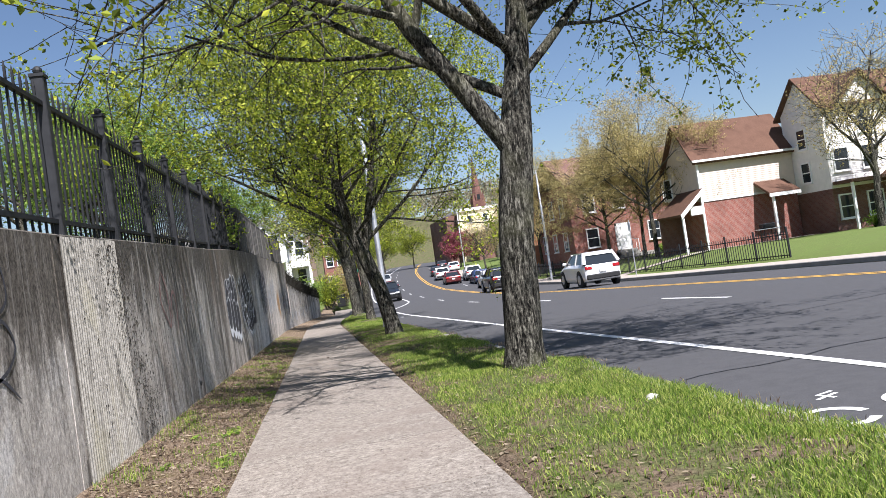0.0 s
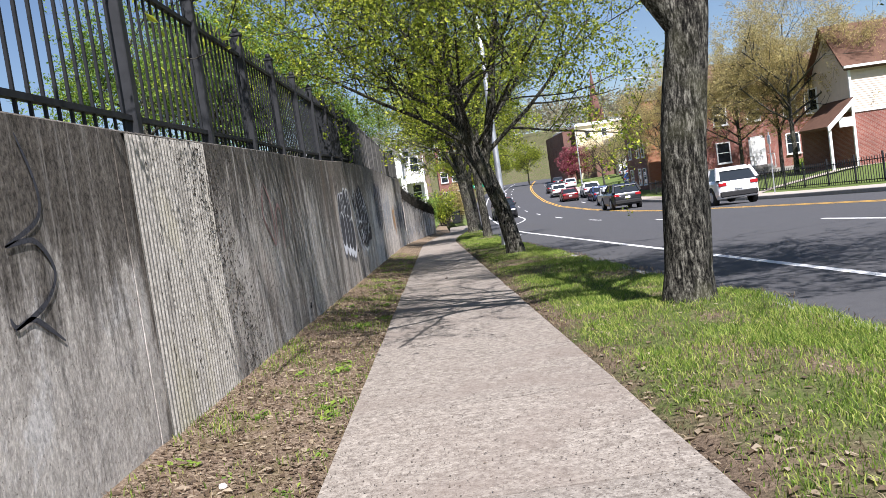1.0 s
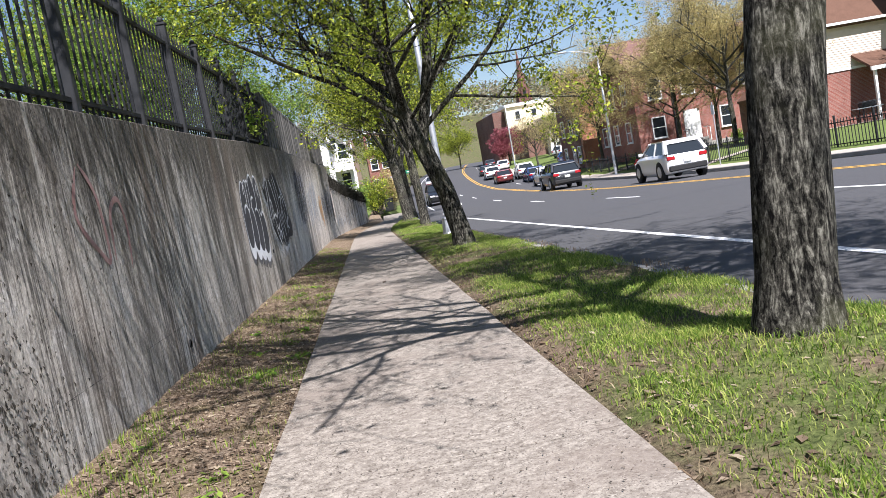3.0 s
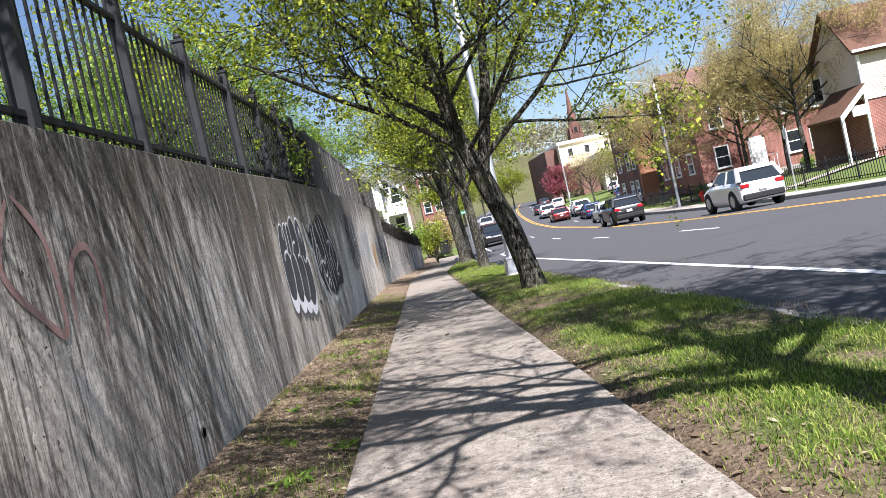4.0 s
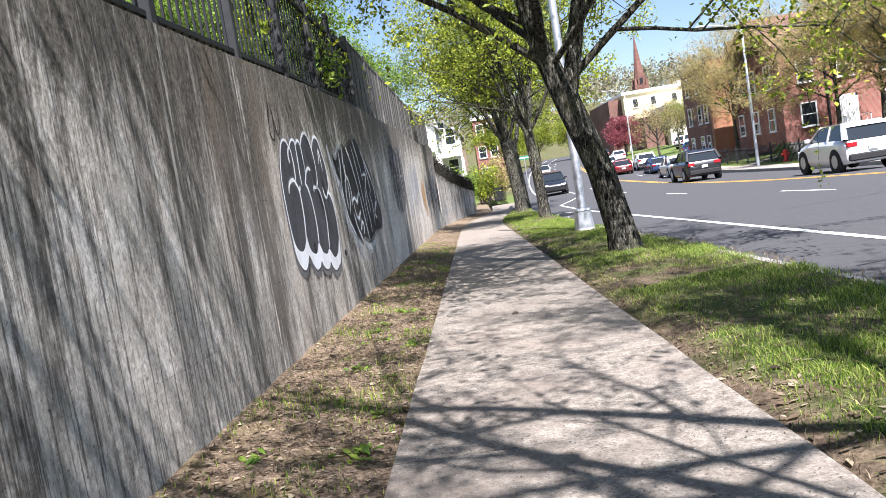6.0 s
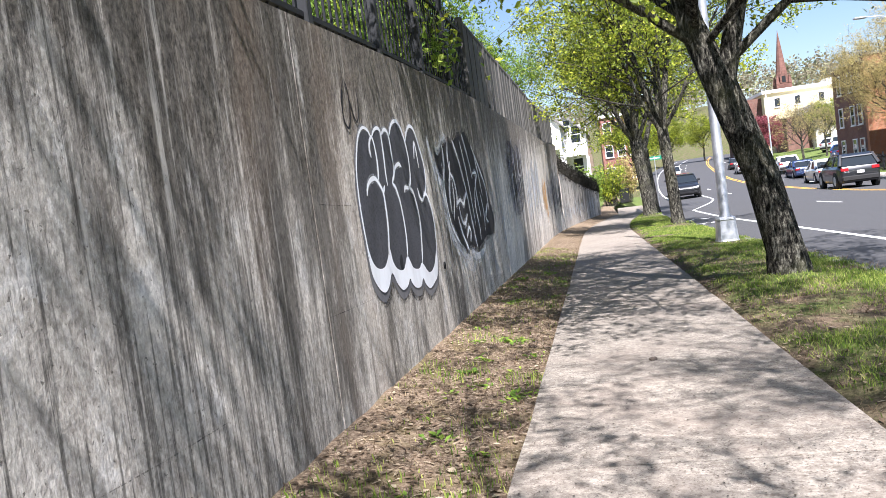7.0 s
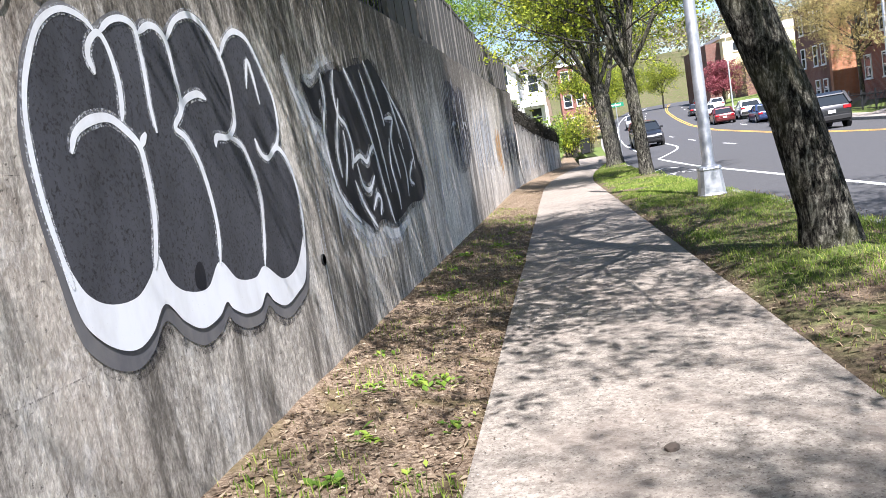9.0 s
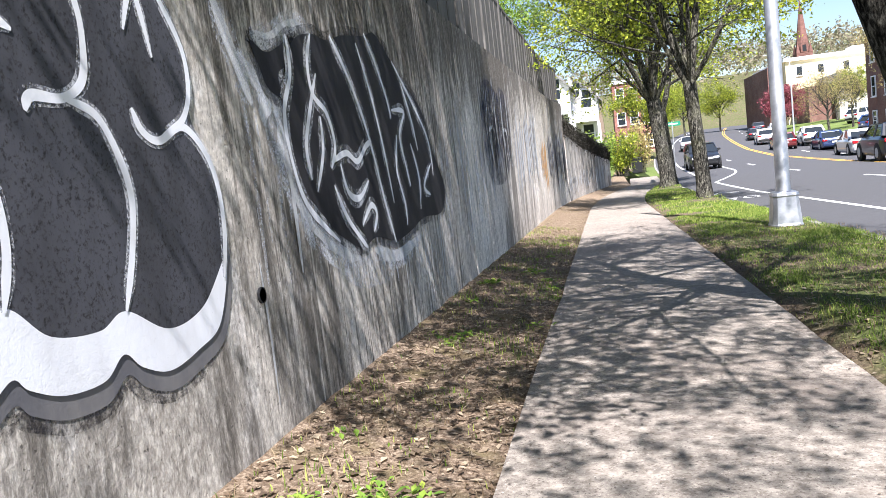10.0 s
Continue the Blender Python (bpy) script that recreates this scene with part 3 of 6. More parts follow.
def tree_thing(name, label, x, y, z, stem, limbs, crown, seed, leaf_mat, bark=None, group="", min_r=0.0, fuller=None):
    """stem: points and radii of the trunk, from its base; limbs: (height index, direction, length, radius);
    crown: levels, children per level, leaves per twig, leaf size, jitter, droop"""
    rng = random.Random(seed)
    root = tagged(new(name), label, "tree", group)
    root.matrix_world = pose(x, y, z)
    sk, twigs = [], []
    top, spread, per, size, jitter, droop = crown
    for (px, d, length, r) in limbs:
        grow(rng, sk, twigs, Vector(px), Vector(d).normalized(), r, length, 0, top, droop, spread)
    verts, faces = [], []
    pts, rad = [Vector(p) for p in stem[0]], stem[1]
    # finer rings on the stem, with a flared foot
    fine, fr = [], []
    for k in range(len(pts) - 1):
        steps = 8
        for s in range(steps):
            fine.append(pts[k].lerp(pts[k + 1], s / steps))
            fr.append(rad[k] + (rad[k + 1] - rad[k]) * s / steps)
    fine.append(pts[-1])
    fr.append(rad[-1])
    ring_tube(verts, faces, fine, fr, 18, 0.16)
    trunk = new("trunk", mesh_from("trunk", verts, faces, bark or M_BARK, True))
    trunk.parent = root
    verts, faces = [], []
    for p, r, level in sk + [(None, None, 0)]:
        if level == 0 and verts:
            bough = new("bough", mesh_from("bough", verts, faces, bark or M_BARK, True))
            bough.parent = root
            verts, faces = [], []
        if p is None:
            break
        n = (10, 7, 5, 4, 3)[min(level, 4)]
        ring_tube(verts, faces, p, [max(q, min_r) for q in r], n, 0.08 if level < 1 else 0)
    crown_ob = new("crown", leaf_mesh("crown", rng, twigs, per, size, jitter, leaf_mat, fuller))
    crown_ob.parent = root
    return root


def street_tree(label, x, y, seed, lean, height, fork, r, leaf_mat, sides, reach, per=26, size=0.04, spread=(6, 6, 5), min_r=0.0):
    rng = random.Random(seed)
    top = Vector((lean[0], lean[1], fork))
    mid = Vector((lean[0] * 0.42, lean[1] * 0.42, fork * 0.5))
    stem = ([(0, 0, -0.25), (0, 0, 0.0), Vector((lean[0] * 0.06, lean[1] * 0.06, 0.35)), mid, top], [r * 1.5, r * 1.28, r * 1.03, r * 0.92, r * 0.9])
    limbs = []
    for dx, dy, dz, f, lr in sides:
        base = top * f
        limbs.append((base, (dx, dy, dz), reach * rng.uniform(0.9, 1.1), r * lr))
    return tree_thing("street_tree", label, x, y, gz(y) + 0.06, stem, limbs, (3, spread, per, size, 0.09, 0.02), seed, leaf_mat, group="street trees on the verge", min_r=min_r)


def verge_tree(label, x, y, seed, stem, limbs, per, size, spread=(6, 6, 5), min_r=0.0, fuller=None):
    """a street tree whose leader runs on through the crown"""
    return tree_thing("street_tree", label, x, y, gz(y) + 0.06, stem, limbs, (3, spread, per, size, 0.08, 0.02), seed, M_LEAF, group="street trees on the verge", min_r=min_r, fuller=fuller)


verge_tree("grey-barked forked street tree with fresh yellow-green leaves", 1.90, 8.3, 4,
           ([(0, 0, -0.25), (0, 0, 0.0), (0.02, 0, 0.3), (0.12, 0, 1.35), (0.27, 0.01, 2.4), (0.37, 0.02, 3.0), (0.5, 0.05, 3.8), (0.58, 0.1, 4.8), (0.64, 0.15, 6.0)], [0.29, 0.235, 0.192, 0.178, 0.168, 0.135, 0.11, 0.08, 0.045]),
           [((0.2, 0, 2.28), (-0.5, 0.06, 0.85), 3.9, 0.115), ((0.36, 0.02, 2.95), (0.62, 0.1, 0.6), 3.2, 0.055), ((0.33, 0.02, 2.8), (-0.9, 0.4, 0.5), 3.2, 0.06), ((0.4, 0.02, 3.2), (-0.75, -0.55, 0.6), 3.4, 0.06),
            ((0.46, 0.04, 3.6), (0.9, 0.3, 0.5), 3.9, 0.065), ((0.5, 0.05, 3.8), (0.3, 0.9, 0.65), 3.6, 0.06), ((0.52, 0.06, 4.1), (0.8, -0.65, 0.6), 3.8, 0.06), ((0.54, 0.08, 4.3), (-0.85, 0.2, 0.6), 3.6, 0.065),
            ((0.57, 0.1, 4.7), (-0.7, -0.4, 0.8), 3.4, 0.055), ((0.6, 0.12, 5.1), (0.9, 0.15, 0.8), 3.3, 0.055), ((0.62, 0.13, 5.5), (0.1, 0.5, 0.9), 2.6, 0.05), ((0.64, 0.15, 5.9), (0.2, -0.3, 1.0), 2.8, 0.045), ((0.42, 0.03, 3.3), (-0.9, -0.1, 0.6), 4.6, 0.075), ((0.48, 0.04, 3.7), (0.95, 0.05, 0.42), 4.3, 0.06), ((0.55, 0.08, 4.3), (0.95, -0.25, 0.5), 4.2, 0.06), ((0.44, 0.03, 3.4), (0.6, 0.35, 0.65), 3.3, 0.055), ((0.5, 0.05, 3.9), (0.75, -0.1, 0.8), 3.4, 0.055)], 17, 0.034, (5, 5, 4), 0.004, 0.7)
verge_tree("leaning street tree with dark grooved bark and yellow-green leaves", 1.62, 19.25, 11,
           ([(0, 0, -0.25), (0, 0, 0.0), (-0.03, 0, 0.3), (-0.18, 0.02, 1.1), (-0.47, 0.05, 2.05), (-0.70, 0.1, 2.75), (-0.88, 0.14, 3.7), (-0.95, 0.2, 4.8), (-0.95, 0.25, 6.0)], [0.28, 0.235, 0.19, 0.172, 0.165, 0.13, 0.10, 0.075, 0.045]),
           [((-0.45, 0.05, 2.0), (0.28, 0.05, 0.95), 4.2, 0.115), ((-0.62, 0.08, 2.5), (-0.75, -0.35, 0.6), 3.9, 0.053), ((-0.5, 0.06, 2.2), (0.8, -0.2, 0.55), 3.8, 0.053), ((-0.66, 0.1, 2.65), (-0.2, -0.9, 0.5), 3.8, 0.048),
            ((-0.7, 0.1, 2.8), (-0.5, 0.8, 0.55), 3.7, 0.048), ((-0.75, 0.12, 3.05), (-0.95, 0.15, 0.5), 3.8, 0.048), ((-0.8, 0.12, 3.3), (0.5, -0.75, 0.6), 3.7, 0.045), ((-0.85, 0.13, 3.5), (-0.6, -0.9, 0.5), 3.8, 0.045),
            ((-0.88, 0.14, 3.8), (0.85, 0.4, 0.6), 3.6, 0.045), ((-0.9, 0.16, 4.1), (-0.8, 0.5, 0.7), 3.6, 0.045), ((-0.92, 0.18, 4.5), (0.1, -1.0, 0.75), 3.4, 0.042), ((-0.94, 0.2, 4.9), (-0.75, -0.4, 0.8), 3.3, 0.05),
            ((-0.95, 0.22, 5.3), (0.6, 0.3, 0.9), 3.0, 0.05), ((-0.95, 0.25, 5.8), (-0.2, 0.2, 1.0), 2.8, 0.045), ((-0.6, 0.08, 2.5), (0.35, -0.9, 0.45), 4.0, 0.045), ((-0.7, 0.1, 2.8), (-0.1, -0.95, 0.6), 4.0, 0.045)], 42, 0.036, (6, 5, 5))
street_tree("slim street tree in fresh leaf beside the kerb", 2.15, 35.5, 21, (-0.15, 0.0), 9, 3.0, 0.18, M_LEAF,
            [(-0.25, 0.1, 1.0, 1.0, 0.7), (0.3, 0.2, 1.0, 0.98, 0.65), (-0.6, -0.3, 1.0, 0.92, 0.4), (0.7, -0.3, 0.9, 0.95, 0.38), (0.1, -0.7, 1.0, 0.95, 0.38), (-0.1, 0.7, 1.0, 0.97, 0.38)], 3.9, per=34, size=0.05)
street_tree("stout street tree with pale bark in fresh leaf", 2.1, 46.5, 33, (-0.3, 0.0), 9, 3.4, 0.27, M_LEAF,
            [(-0.25, 0.1, 1.0, 1.0, 0.65), (0.2, 0.2, 1.0, 0.98, 0.65), (-0.5, -0.3, 1.0, 0.92, 0.42), (0.6, -0.3, 1.0, 0.95, 0.4), (0.0, -0.5, 1.0, 0.95, 0.4)], 4.4, per=34, size=0.055)
street_tree("street tree in fresh leaf beyond the others", 2.7, 52.0, 35, (-0.2, 0.0), 9, 3.2, 0.22, M_LEAF,
            [(-0.3, 0.1, 1.0, 1.0, 0.7), (0.3, 0.2, 1.0, 0.98, 0.65), (-0.6, -0.3, 0.9, 0.92, 0.42)], 4.2, per=34, size=0.055)

# ---------------------------------------------------------------- fence on the wall
FENCE_X = WALL_X - 0.2


def picket_mesh():
    bm = bmesh.new()
    h, w = 1.16, 0.008
    box(bm, -w, -w, 0.05, w, w, h)
    tip = bmesh.ops.extrude_discrete_faces(bm, faces=[f for f in bm.faces if f.normal.z > 0.5 or f.calc_center_median().z > h - 1e-4])
    for f in tip["faces"]:
        bmesh.ops.translate(bm, vec=(0, 0, 0.05), verts=f.verts[:])
        bmesh.ops.scale(bm, vec=(0.2, 0.2, 1), verts=f.verts[:])
    me = bpy.data.meshes.new("picket")
    bm.to_mesh(me)
    bm.free()
    me.materials.append(M_BLACK)
    return me


def post_mesh():
    bm = boxes((-0.045, -0.045, 0, 0.045, 0.045, 1.26), (-0.07, -0.07, 0.0, 0.07, 0.07, 0.02), bevel=0.006)
    r = bmesh.ops.create_uvsphere(bm, u_segments=10, v_segments=6, radius=0.036)
    bmesh.ops.translate(bm, vec=(0, 0, 1.31), verts=r["verts"])
    box(bm, -0.055, -0.055, 1.255, 0.055, 0.055, 1.28)
    me = bpy.data.meshes.new("post")
    bm.to_mesh(me)
    bm.free()
    me.materials.append(M_GREY_STEEL)
    return me


def sloped_bar(y0, y1, z0, z1, x, half, h):
    bm = bmesh.new()
    vs = [bm.verts.new((x + sx * half, y, z + sz * h)) for y, z in ((y0, z0), (y1, z1)) for sx, sz in ((-1, -1), (1, -1), (1, 1), (-1, 1))]
    for f in ((3, 2, 1, 0), (4, 5, 6, 7), (0, 1, 5, 4), (1, 2, 6, 5), (2, 3, 7, 6), (3, 0, 4, 7)):
        bm.faces.new([vs[i] for i in f])
    return bm


def build_fence():
    picket, post = picket_mesh(), post_mesh()
    step = 1.69
    for k in range(16):
        y = -5.03 + step * k
        root = tagged(new("fence_section"), "black painted steel picket fence section on the wall", "fence", "picket fence along the wall top")
        z0, z1 = wall_top(y), wall_top(y + step)
        root.matrix_world = pose(FENCE_X, y, z0)
        p = new("post", post)
        p.parent = root
        p["label"] = "grey square post with ball finial"
        for h in (0.15, 1.05):
            part("rail", sloped_bar(0.0, step, h, h + z1 - z0, 0, 0.02, 0.017), M_BLACK, root)
        for i in range(1, 12):
            o = new("picket", picket)
            o.parent = root
            yy = step * i / 12
            o.location = (0.0, yy, (z1 - z0) * yy / step)
    # solid panels further on
    bm = boxes((-0.02, 0.03, 0.12, 0.02, 2.27, 1.22))
    for i in range(1, 4):
        box(bm, 0.015, 0.57 * i - 0.012, 0.12, 0.03, 0.57 * i + 0.012, 1.22)
    panel = bpy.data.meshes.new("infill_panel")
    bm.to_mesh(panel)
    bm.free()
    panel.materials.append(M_PANEL)
    bm = boxes((-0.05, -0.05, 0, 0.05, 0.05, 1.28), bevel=0.006)
    ppost = bpy.data.meshes.new("panel_post")
    bm.to_mesh(ppost)
    bm.free()
    ppost.materials.append(M_PANEL)
    for k in range(9):
        y = 22.0 + 2.3 * k
        root = tagged(new("panel_fence"), "weathered dark grey solid fence panel on the wall", "fence", "solid panels along the wall top")
        rise = wall_top(y + 2.3) - wall_top(y)
        root.matrix_world = pose(FENCE_X + walk_x(y), y, wall_top(y), math.degrees(math.atan2(rise, 2.3)), 0, -math.degrees(math.atan2(walk_x(y + 2.3) - walk_x(y), 2.3)))
        for nm, me in (("infill_panel", panel), ("post", ppost)):
            o = new(nm, me)
            o.parent = root
        part("rail", boxes((-0.03, 0, 0.05, 0.03, 2.3, 0.11)), M_BLACK, root)
        part("top_rail", boxes((-0.03, 0, 1.2, 0.03, 2.3, 1.25)), M_PANEL, root)


# ---------------------------------------------------------------- ribbed strip and paint on the wall


def build_ribs():
    verts, faces = [], []
    n = 108
    y0, y1 = 6.03, 7.5
    for i in range(n + 1):
        y = y0 + (y1 - y0) * i / n
        x = WALL_X + 0.012 + 0.005 * (1 if i % 4 < 2 else -1)
        verts += [(x, y, gz(y) - 0.2), (x + 0.001, y, wall_top(y) - 0.01), (WALL_X - 0.05, y, wall_top(y) - 0.002)]
    for i in range(n):
        a = i * 3
        faces += [(a, a + 3, a + 4, a + 1), (a + 1, a + 4, a + 5, a + 2)]
    m = Mat("ribbed_concrete", 0.9, 0, 0.2)
    g = m.noise(40, 6, 0.7)
    c = m.ramp(g, (0.34, (0.21, 0.195, 0.165)), (0.66, (0.47, 0.445, 0.39)))
    c = m.mix(m.ramp(m.noise(6, 6, 0.75, (1, 1, 0.12), warp=0.3), (0.52, (0, 0, 0)), (0.62, (0.6, 0.6, 0.6))), c, (0.12, 0.11, 0.095))
    lichen = m.ramp(m.noise(1.4, 4, 0.6, (1, 1, 0.5)), (0.5, (0, 0, 0)), (0.7, (1, 1, 1)))
    m.color(m.mix(m.math("MULTIPLY", lichen, 0.5), c, (0.30, 0.27, 0.13)))
    m.bump(g, 0.4, 0.01)
    ob = new("ribbed_strip", mesh_from("ribbed_strip", verts, faces, m.m))
    ob.parent = bpy.data.objects["wall_retaining"]
    ob["label"] = "pale vertically ribbed concrete strip"


def smooth_curve(ctrl, per=10, closed=False):
    p = [Vector(c) for c in ctrl]
    n = len(p)
    out = []
    for i in range(n if closed else n - 1):
        if closed:
            a, b, c, d = p[(i - 1) % n], p[i], p[(i + 1) % n], p[(i + 2) % n]
        else:
            a, b, c, d = p[max(i - 1, 0)], p[i], p[i + 1], p[min(i + 2, n - 1)]
        for s in range(per):
            t = s / per
            out.append(0.5 * ((2 * b) + (c - a) * t + (2 * a - 5 * b + 4 * c - d) * t * t + (3 * b - a - 3 * c + d) * t ** 3))
    if not closed:
        out.append(p[-1])
    return out


def paint_fill(name, ctrl, lift, material, parent, label=""):
    """a flat painted area on the wall, from its outline in (along, up)"""
    pts = smooth_curve(ctrl, 8, True)
    tris = geometry.tessellate_polygon([[Vector((q[0], q[1], 0)) for q in pts]])
    ob = new(name, mesh_from(name, [(WALL_X + lift, q[0], q[1]) for q in pts], [tuple(t) for t in tris], material))
    ob.parent = parent
    if label:
        ob["label"] = label
    return ob


def paint_stroke(name, ctrl, width, lift, material, parent, closed=False, label=""):
    """a painted line of even breadth with tapering ends"""
    pts = smooth_curve(ctrl, 9, closed)
    n = len(pts)
    verts, faces = [], []
    for k, q in enumerate(pts):
        a, b = (pts[(k - 1) % n], pts[(k + 1) % n]) if closed else (pts[max(k - 1, 0)], pts[min(k + 1, n - 1)])
        d = (b - a)
        d = d.normalized() if d.length > 1e-6 else Vector((0, 1))
        s = Vector((-d[1], d[0]))
        w = width * (1 + 0.25 * noise.noise(Vector((q[0] * 6, q[1] * 6, 2))))
        if not closed:
            w *= min(1, 0.35 + 0.65 * min(k, n - 1 - k) / 5)
        for sg in (-0.5, 0.5):
            e = q + s * (w * sg)
            verts.append((WALL_X + lift + walk_x(e[0]), e[0], e[1]))
    m = n if closed else n - 1
    for k in range(m):
        a, b = 2 * k, 2 * ((k + 1) % n)
        faces.append((a, a + 1, b + 1, b))
    ob = new(name, mesh_from(name, verts, faces, material))
    ob.parent = parent
    if label:
        ob["label"] = label
    return ob


def spray(name, colour, worn=(0.33, 0.31, 0.28), keep=0.85, fade=0.6):
    """sprayed paint, worn through to the concrete in pits"""
    m = Mat(name, 0.75, 0, 0.3)
    g = m.noise(70, 5, 0.7)
    wide = m.noise(4.0, 5, 0.65, (1, 1, 0.4))
    c = m.mix(m.ramp(wide, (0.40, (0, 0, 0)), (0.64, (fade, fade, fade))), colour, tuple(0.5 * a + 0.5 * b for a, b in zip(colour, worn)))
    pits = m.ramp(g, (keep - 0.16, (0, 0, 0)), (keep, (1, 1, 1)))
    m.color(m.mix(pits, c, worn))
    m.bump(g, 0.15, 0.008)
    return m.m


def overspray(name, colour, gain=0.5):
    """thin speckled paint through which the concrete shows"""
    m = Mat(name, 0.8, 0, 0.2)
    m.color(colour)
    cover = m.ramp(m.math("ADD", m.math("MULTIPLY", m.noise(75, 6, 0.8), 0.6), m.math("MULTIPLY", m.noise(9, 6, 0.7, (1, 1, 0.5)), 0.4)), (0.46, (0, 0, 0)), (0.58, (gain, gain, gain)))
    clear = m.n("BsdfTransparent")
    mixer = m.n("MixShader")
    m.link(cover, mixer.inputs[0])
    m.link(clear.outputs[0], mixer.inputs[1])
    m.link(m.b.outputs[0], mixer.inputs[2])
    m.link(mixer.outputs[0], m.t.nodes["Material Output"].inputs[0])
    return m.m


def build_graffiti():
    mist, soot = overspray("white_overspray", (0.76, 0.78, 0.82), 0.62), overspray("black_overspray", (0.02, 0.02, 0.025), 0.8)
    dark, white = spray("charcoal_spray", (0.064, 0.066, 0.078), (0.012, 0.012, 0.013), keep=0.67, fade=0.9), spray("white_spray", (0.78, 0.80, 0.84), keep=0.82, fade=0.5)
    black, grey = spray("black_spray", (0.007, 0.0075, 0.012), keep=0.86, fade=0.1), spray("grey_spray_haze", (0.11, 0.11, 0.12))
    blue, orange, red = spray("blue_spray", (0.035, 0.045, 0.085), keep=0.76), spray("orange_spray", (0.62, 0.34, 0.13), keep=0.75), spray("faded_red_spray", (0.30, 0.16, 0.15), keep=0.7)
    pale = spray("pale_spray", (0.52, 0.53, 0.54), keep=0.72)

    g = tagged(new("graffiti"), "charcoal bubble lettering with white outlines sprayed on concrete", "graffiti")
    L = 0.0052
    crest = [(15.23, 0.98), (15.28, 1.09), (15.38, 1.2), (15.48, 1.26), (15.59, 1.25), (15.65, 1.21), (15.74, 1.25), (15.84, 1.28), (15.92, 1.25), (16.01, 1.28), (16.12, 1.25), (16.28, 1.34), (16.44, 1.36), (16.56, 1.32), (16.64, 1.24),
             (16.81, 1.33), (16.99, 1.34), (17.15, 1.19), (17.24, 1.0), (17.2, 0.82), (17.3, 0.67), (17.34, 0.45), (17.32, 0.26)]
    hem = [(17.22, 0.09), (17.04, 0.03), (16.86, 0.01), (16.72, 0.06), (16.64, 0.12), (16.54, 0.07), (16.38, 0.08), (16.26, 0.13), (16.21, 0.17), (16.12, 0.13), (15.97, 0.12), (15.84, 0.18), (15.73, 0.27), (15.62, 0.2), (15.52, 0.17), (15.42, 0.19), (15.32, 0.25), (15.25, 0.34)]
    flank = [(15.22, 0.51), (15.19, 0.69), (15.19, 0.85)]
    rim = crest + hem + flank
    scallop = [(15.22, 0.53), (15.3, 0.4), (15.41, 0.34), (15.56, 0.33), (15.67, 0.38), (15.75, 0.44), (15.8, 0.34), (15.9, 0.28), (16.07, 0.26), (16.22, 0.34), (16.36, 0.24), (16.55, 0.21), (16.68, 0.24), (16.89, 0.14), (17.12, 0.17), (17.33, 0.32)]
    paint_fill("shadow_edge", [(a + (a - 16.3) * 0.022, b + (b - 0.75) * 0.03 - (0.045 if b < 0.6 else 0.0)) for a, b in rim], L - 0.003, grey, g, "dark grey sprayed halo")
    paint_stroke("halo_mist", [(a, b - 0.05) for a, b in hem], 0.10, L - 0.0032, soot, g)
    paint_fill("letter_fill", rim, L, dark, g, "charcoal sprayed fill worn in pits")
    paint_fill("white_hem", scallop + hem, L + 0.0006, white, g, "white sprayed lower band")
    paint_fill("dark_spot", [(16.04, 0.37), (16.07, 0.33), (16.05, 0.26), (15.98, 0.28), (15.99, 0.34)], L + 0.0012, black, g)
    for k, (c, w) in enumerate((([(15.65, 1.2), (15.59, 1.24), (15.48, 1.25), (15.36, 1.19), (15.27, 1.07), (15.22, 0.96), (15.2, 0.84), (15.2, 0.69), (15.22, 0.55), (15.25, 0.42)], 0.022),
              ([(15.6, 1.06), (15.58, 1.12), (15.61, 1.17), (15.67, 1.2), (15.71, 1.15), (15.73, 1.05), (15.72, 0.97), (15.7, 0.91)], 0.026),
              ([(15.38, 0.81), (15.42, 0.87), (15.51, 0.91), (15.62, 0.92), (15.71, 0.88), (15.78, 0.82), (15.79, 0.71), (15.78, 0.59), (15.75, 0.49), (15.71, 0.4)], 0.03), ([(15.84, 0.87), (15.78, 0.82)], 0.04),
              ([(15.67, 1.2), (15.75, 1.25), (15.84, 1.27), (15.91, 1.25), (15.92, 1.18), (15.92, 1.09), (15.91, 0.97), (15.92, 0.87)], 0.026),
              ([(15.93, 1.23), (16.02, 1.27), (16.1, 1.26), (16.14, 1.21), (16.15, 1.1), (16.16, 1.0), (16.13, 0.94)], 0.026),
              ([(16.4, 1.01), (16.32, 1.03), (16.2, 1.0), (16.13, 0.94), (16.07, 0.89), (16.14, 0.85), (16.21, 0.76), (16.25, 0.63), (16.26, 0.48), (16.22, 0.33)], 0.03),
              ([(16.14, 1.23), (16.25, 1.32), (16.39, 1.36), (16.51, 1.33), (16.61, 1.24), (16.67, 1.11), (16.67, 0.99), (16.64, 0.9), (16.55, 0.85), (16.43, 0.85), (16.4, 0.81)], 0.028),
              ([(16.55, 0.85), (16.68, 0.81), (16.76, 0.69), (16.79, 0.56), (16.75, 0.4), (16.68, 0.24)], 0.028),
              ([(16.63, 1.21), (16.73, 1.3), (16.86, 1.35), (17.01, 1.32), (17.13, 1.19), (17.22, 1.05), (17.22, 0.91), (17.15, 0.81), (17.02, 0.76)], 0.028),
              ([(16.88, 1.08), (16.96, 1.22), (17.02, 1.01)], 0.028),
              ([(16.86, 0.84), (16.9, 0.77), (16.99, 0.74), (17.14, 0.79), (17.26, 0.72), (17.33, 0.6), (17.34, 0.42), (17.29, 0.24)], 0.03))):
        paint_stroke("white_line", c, w, L + 0.0018 + 0.00012 * k, white, g)
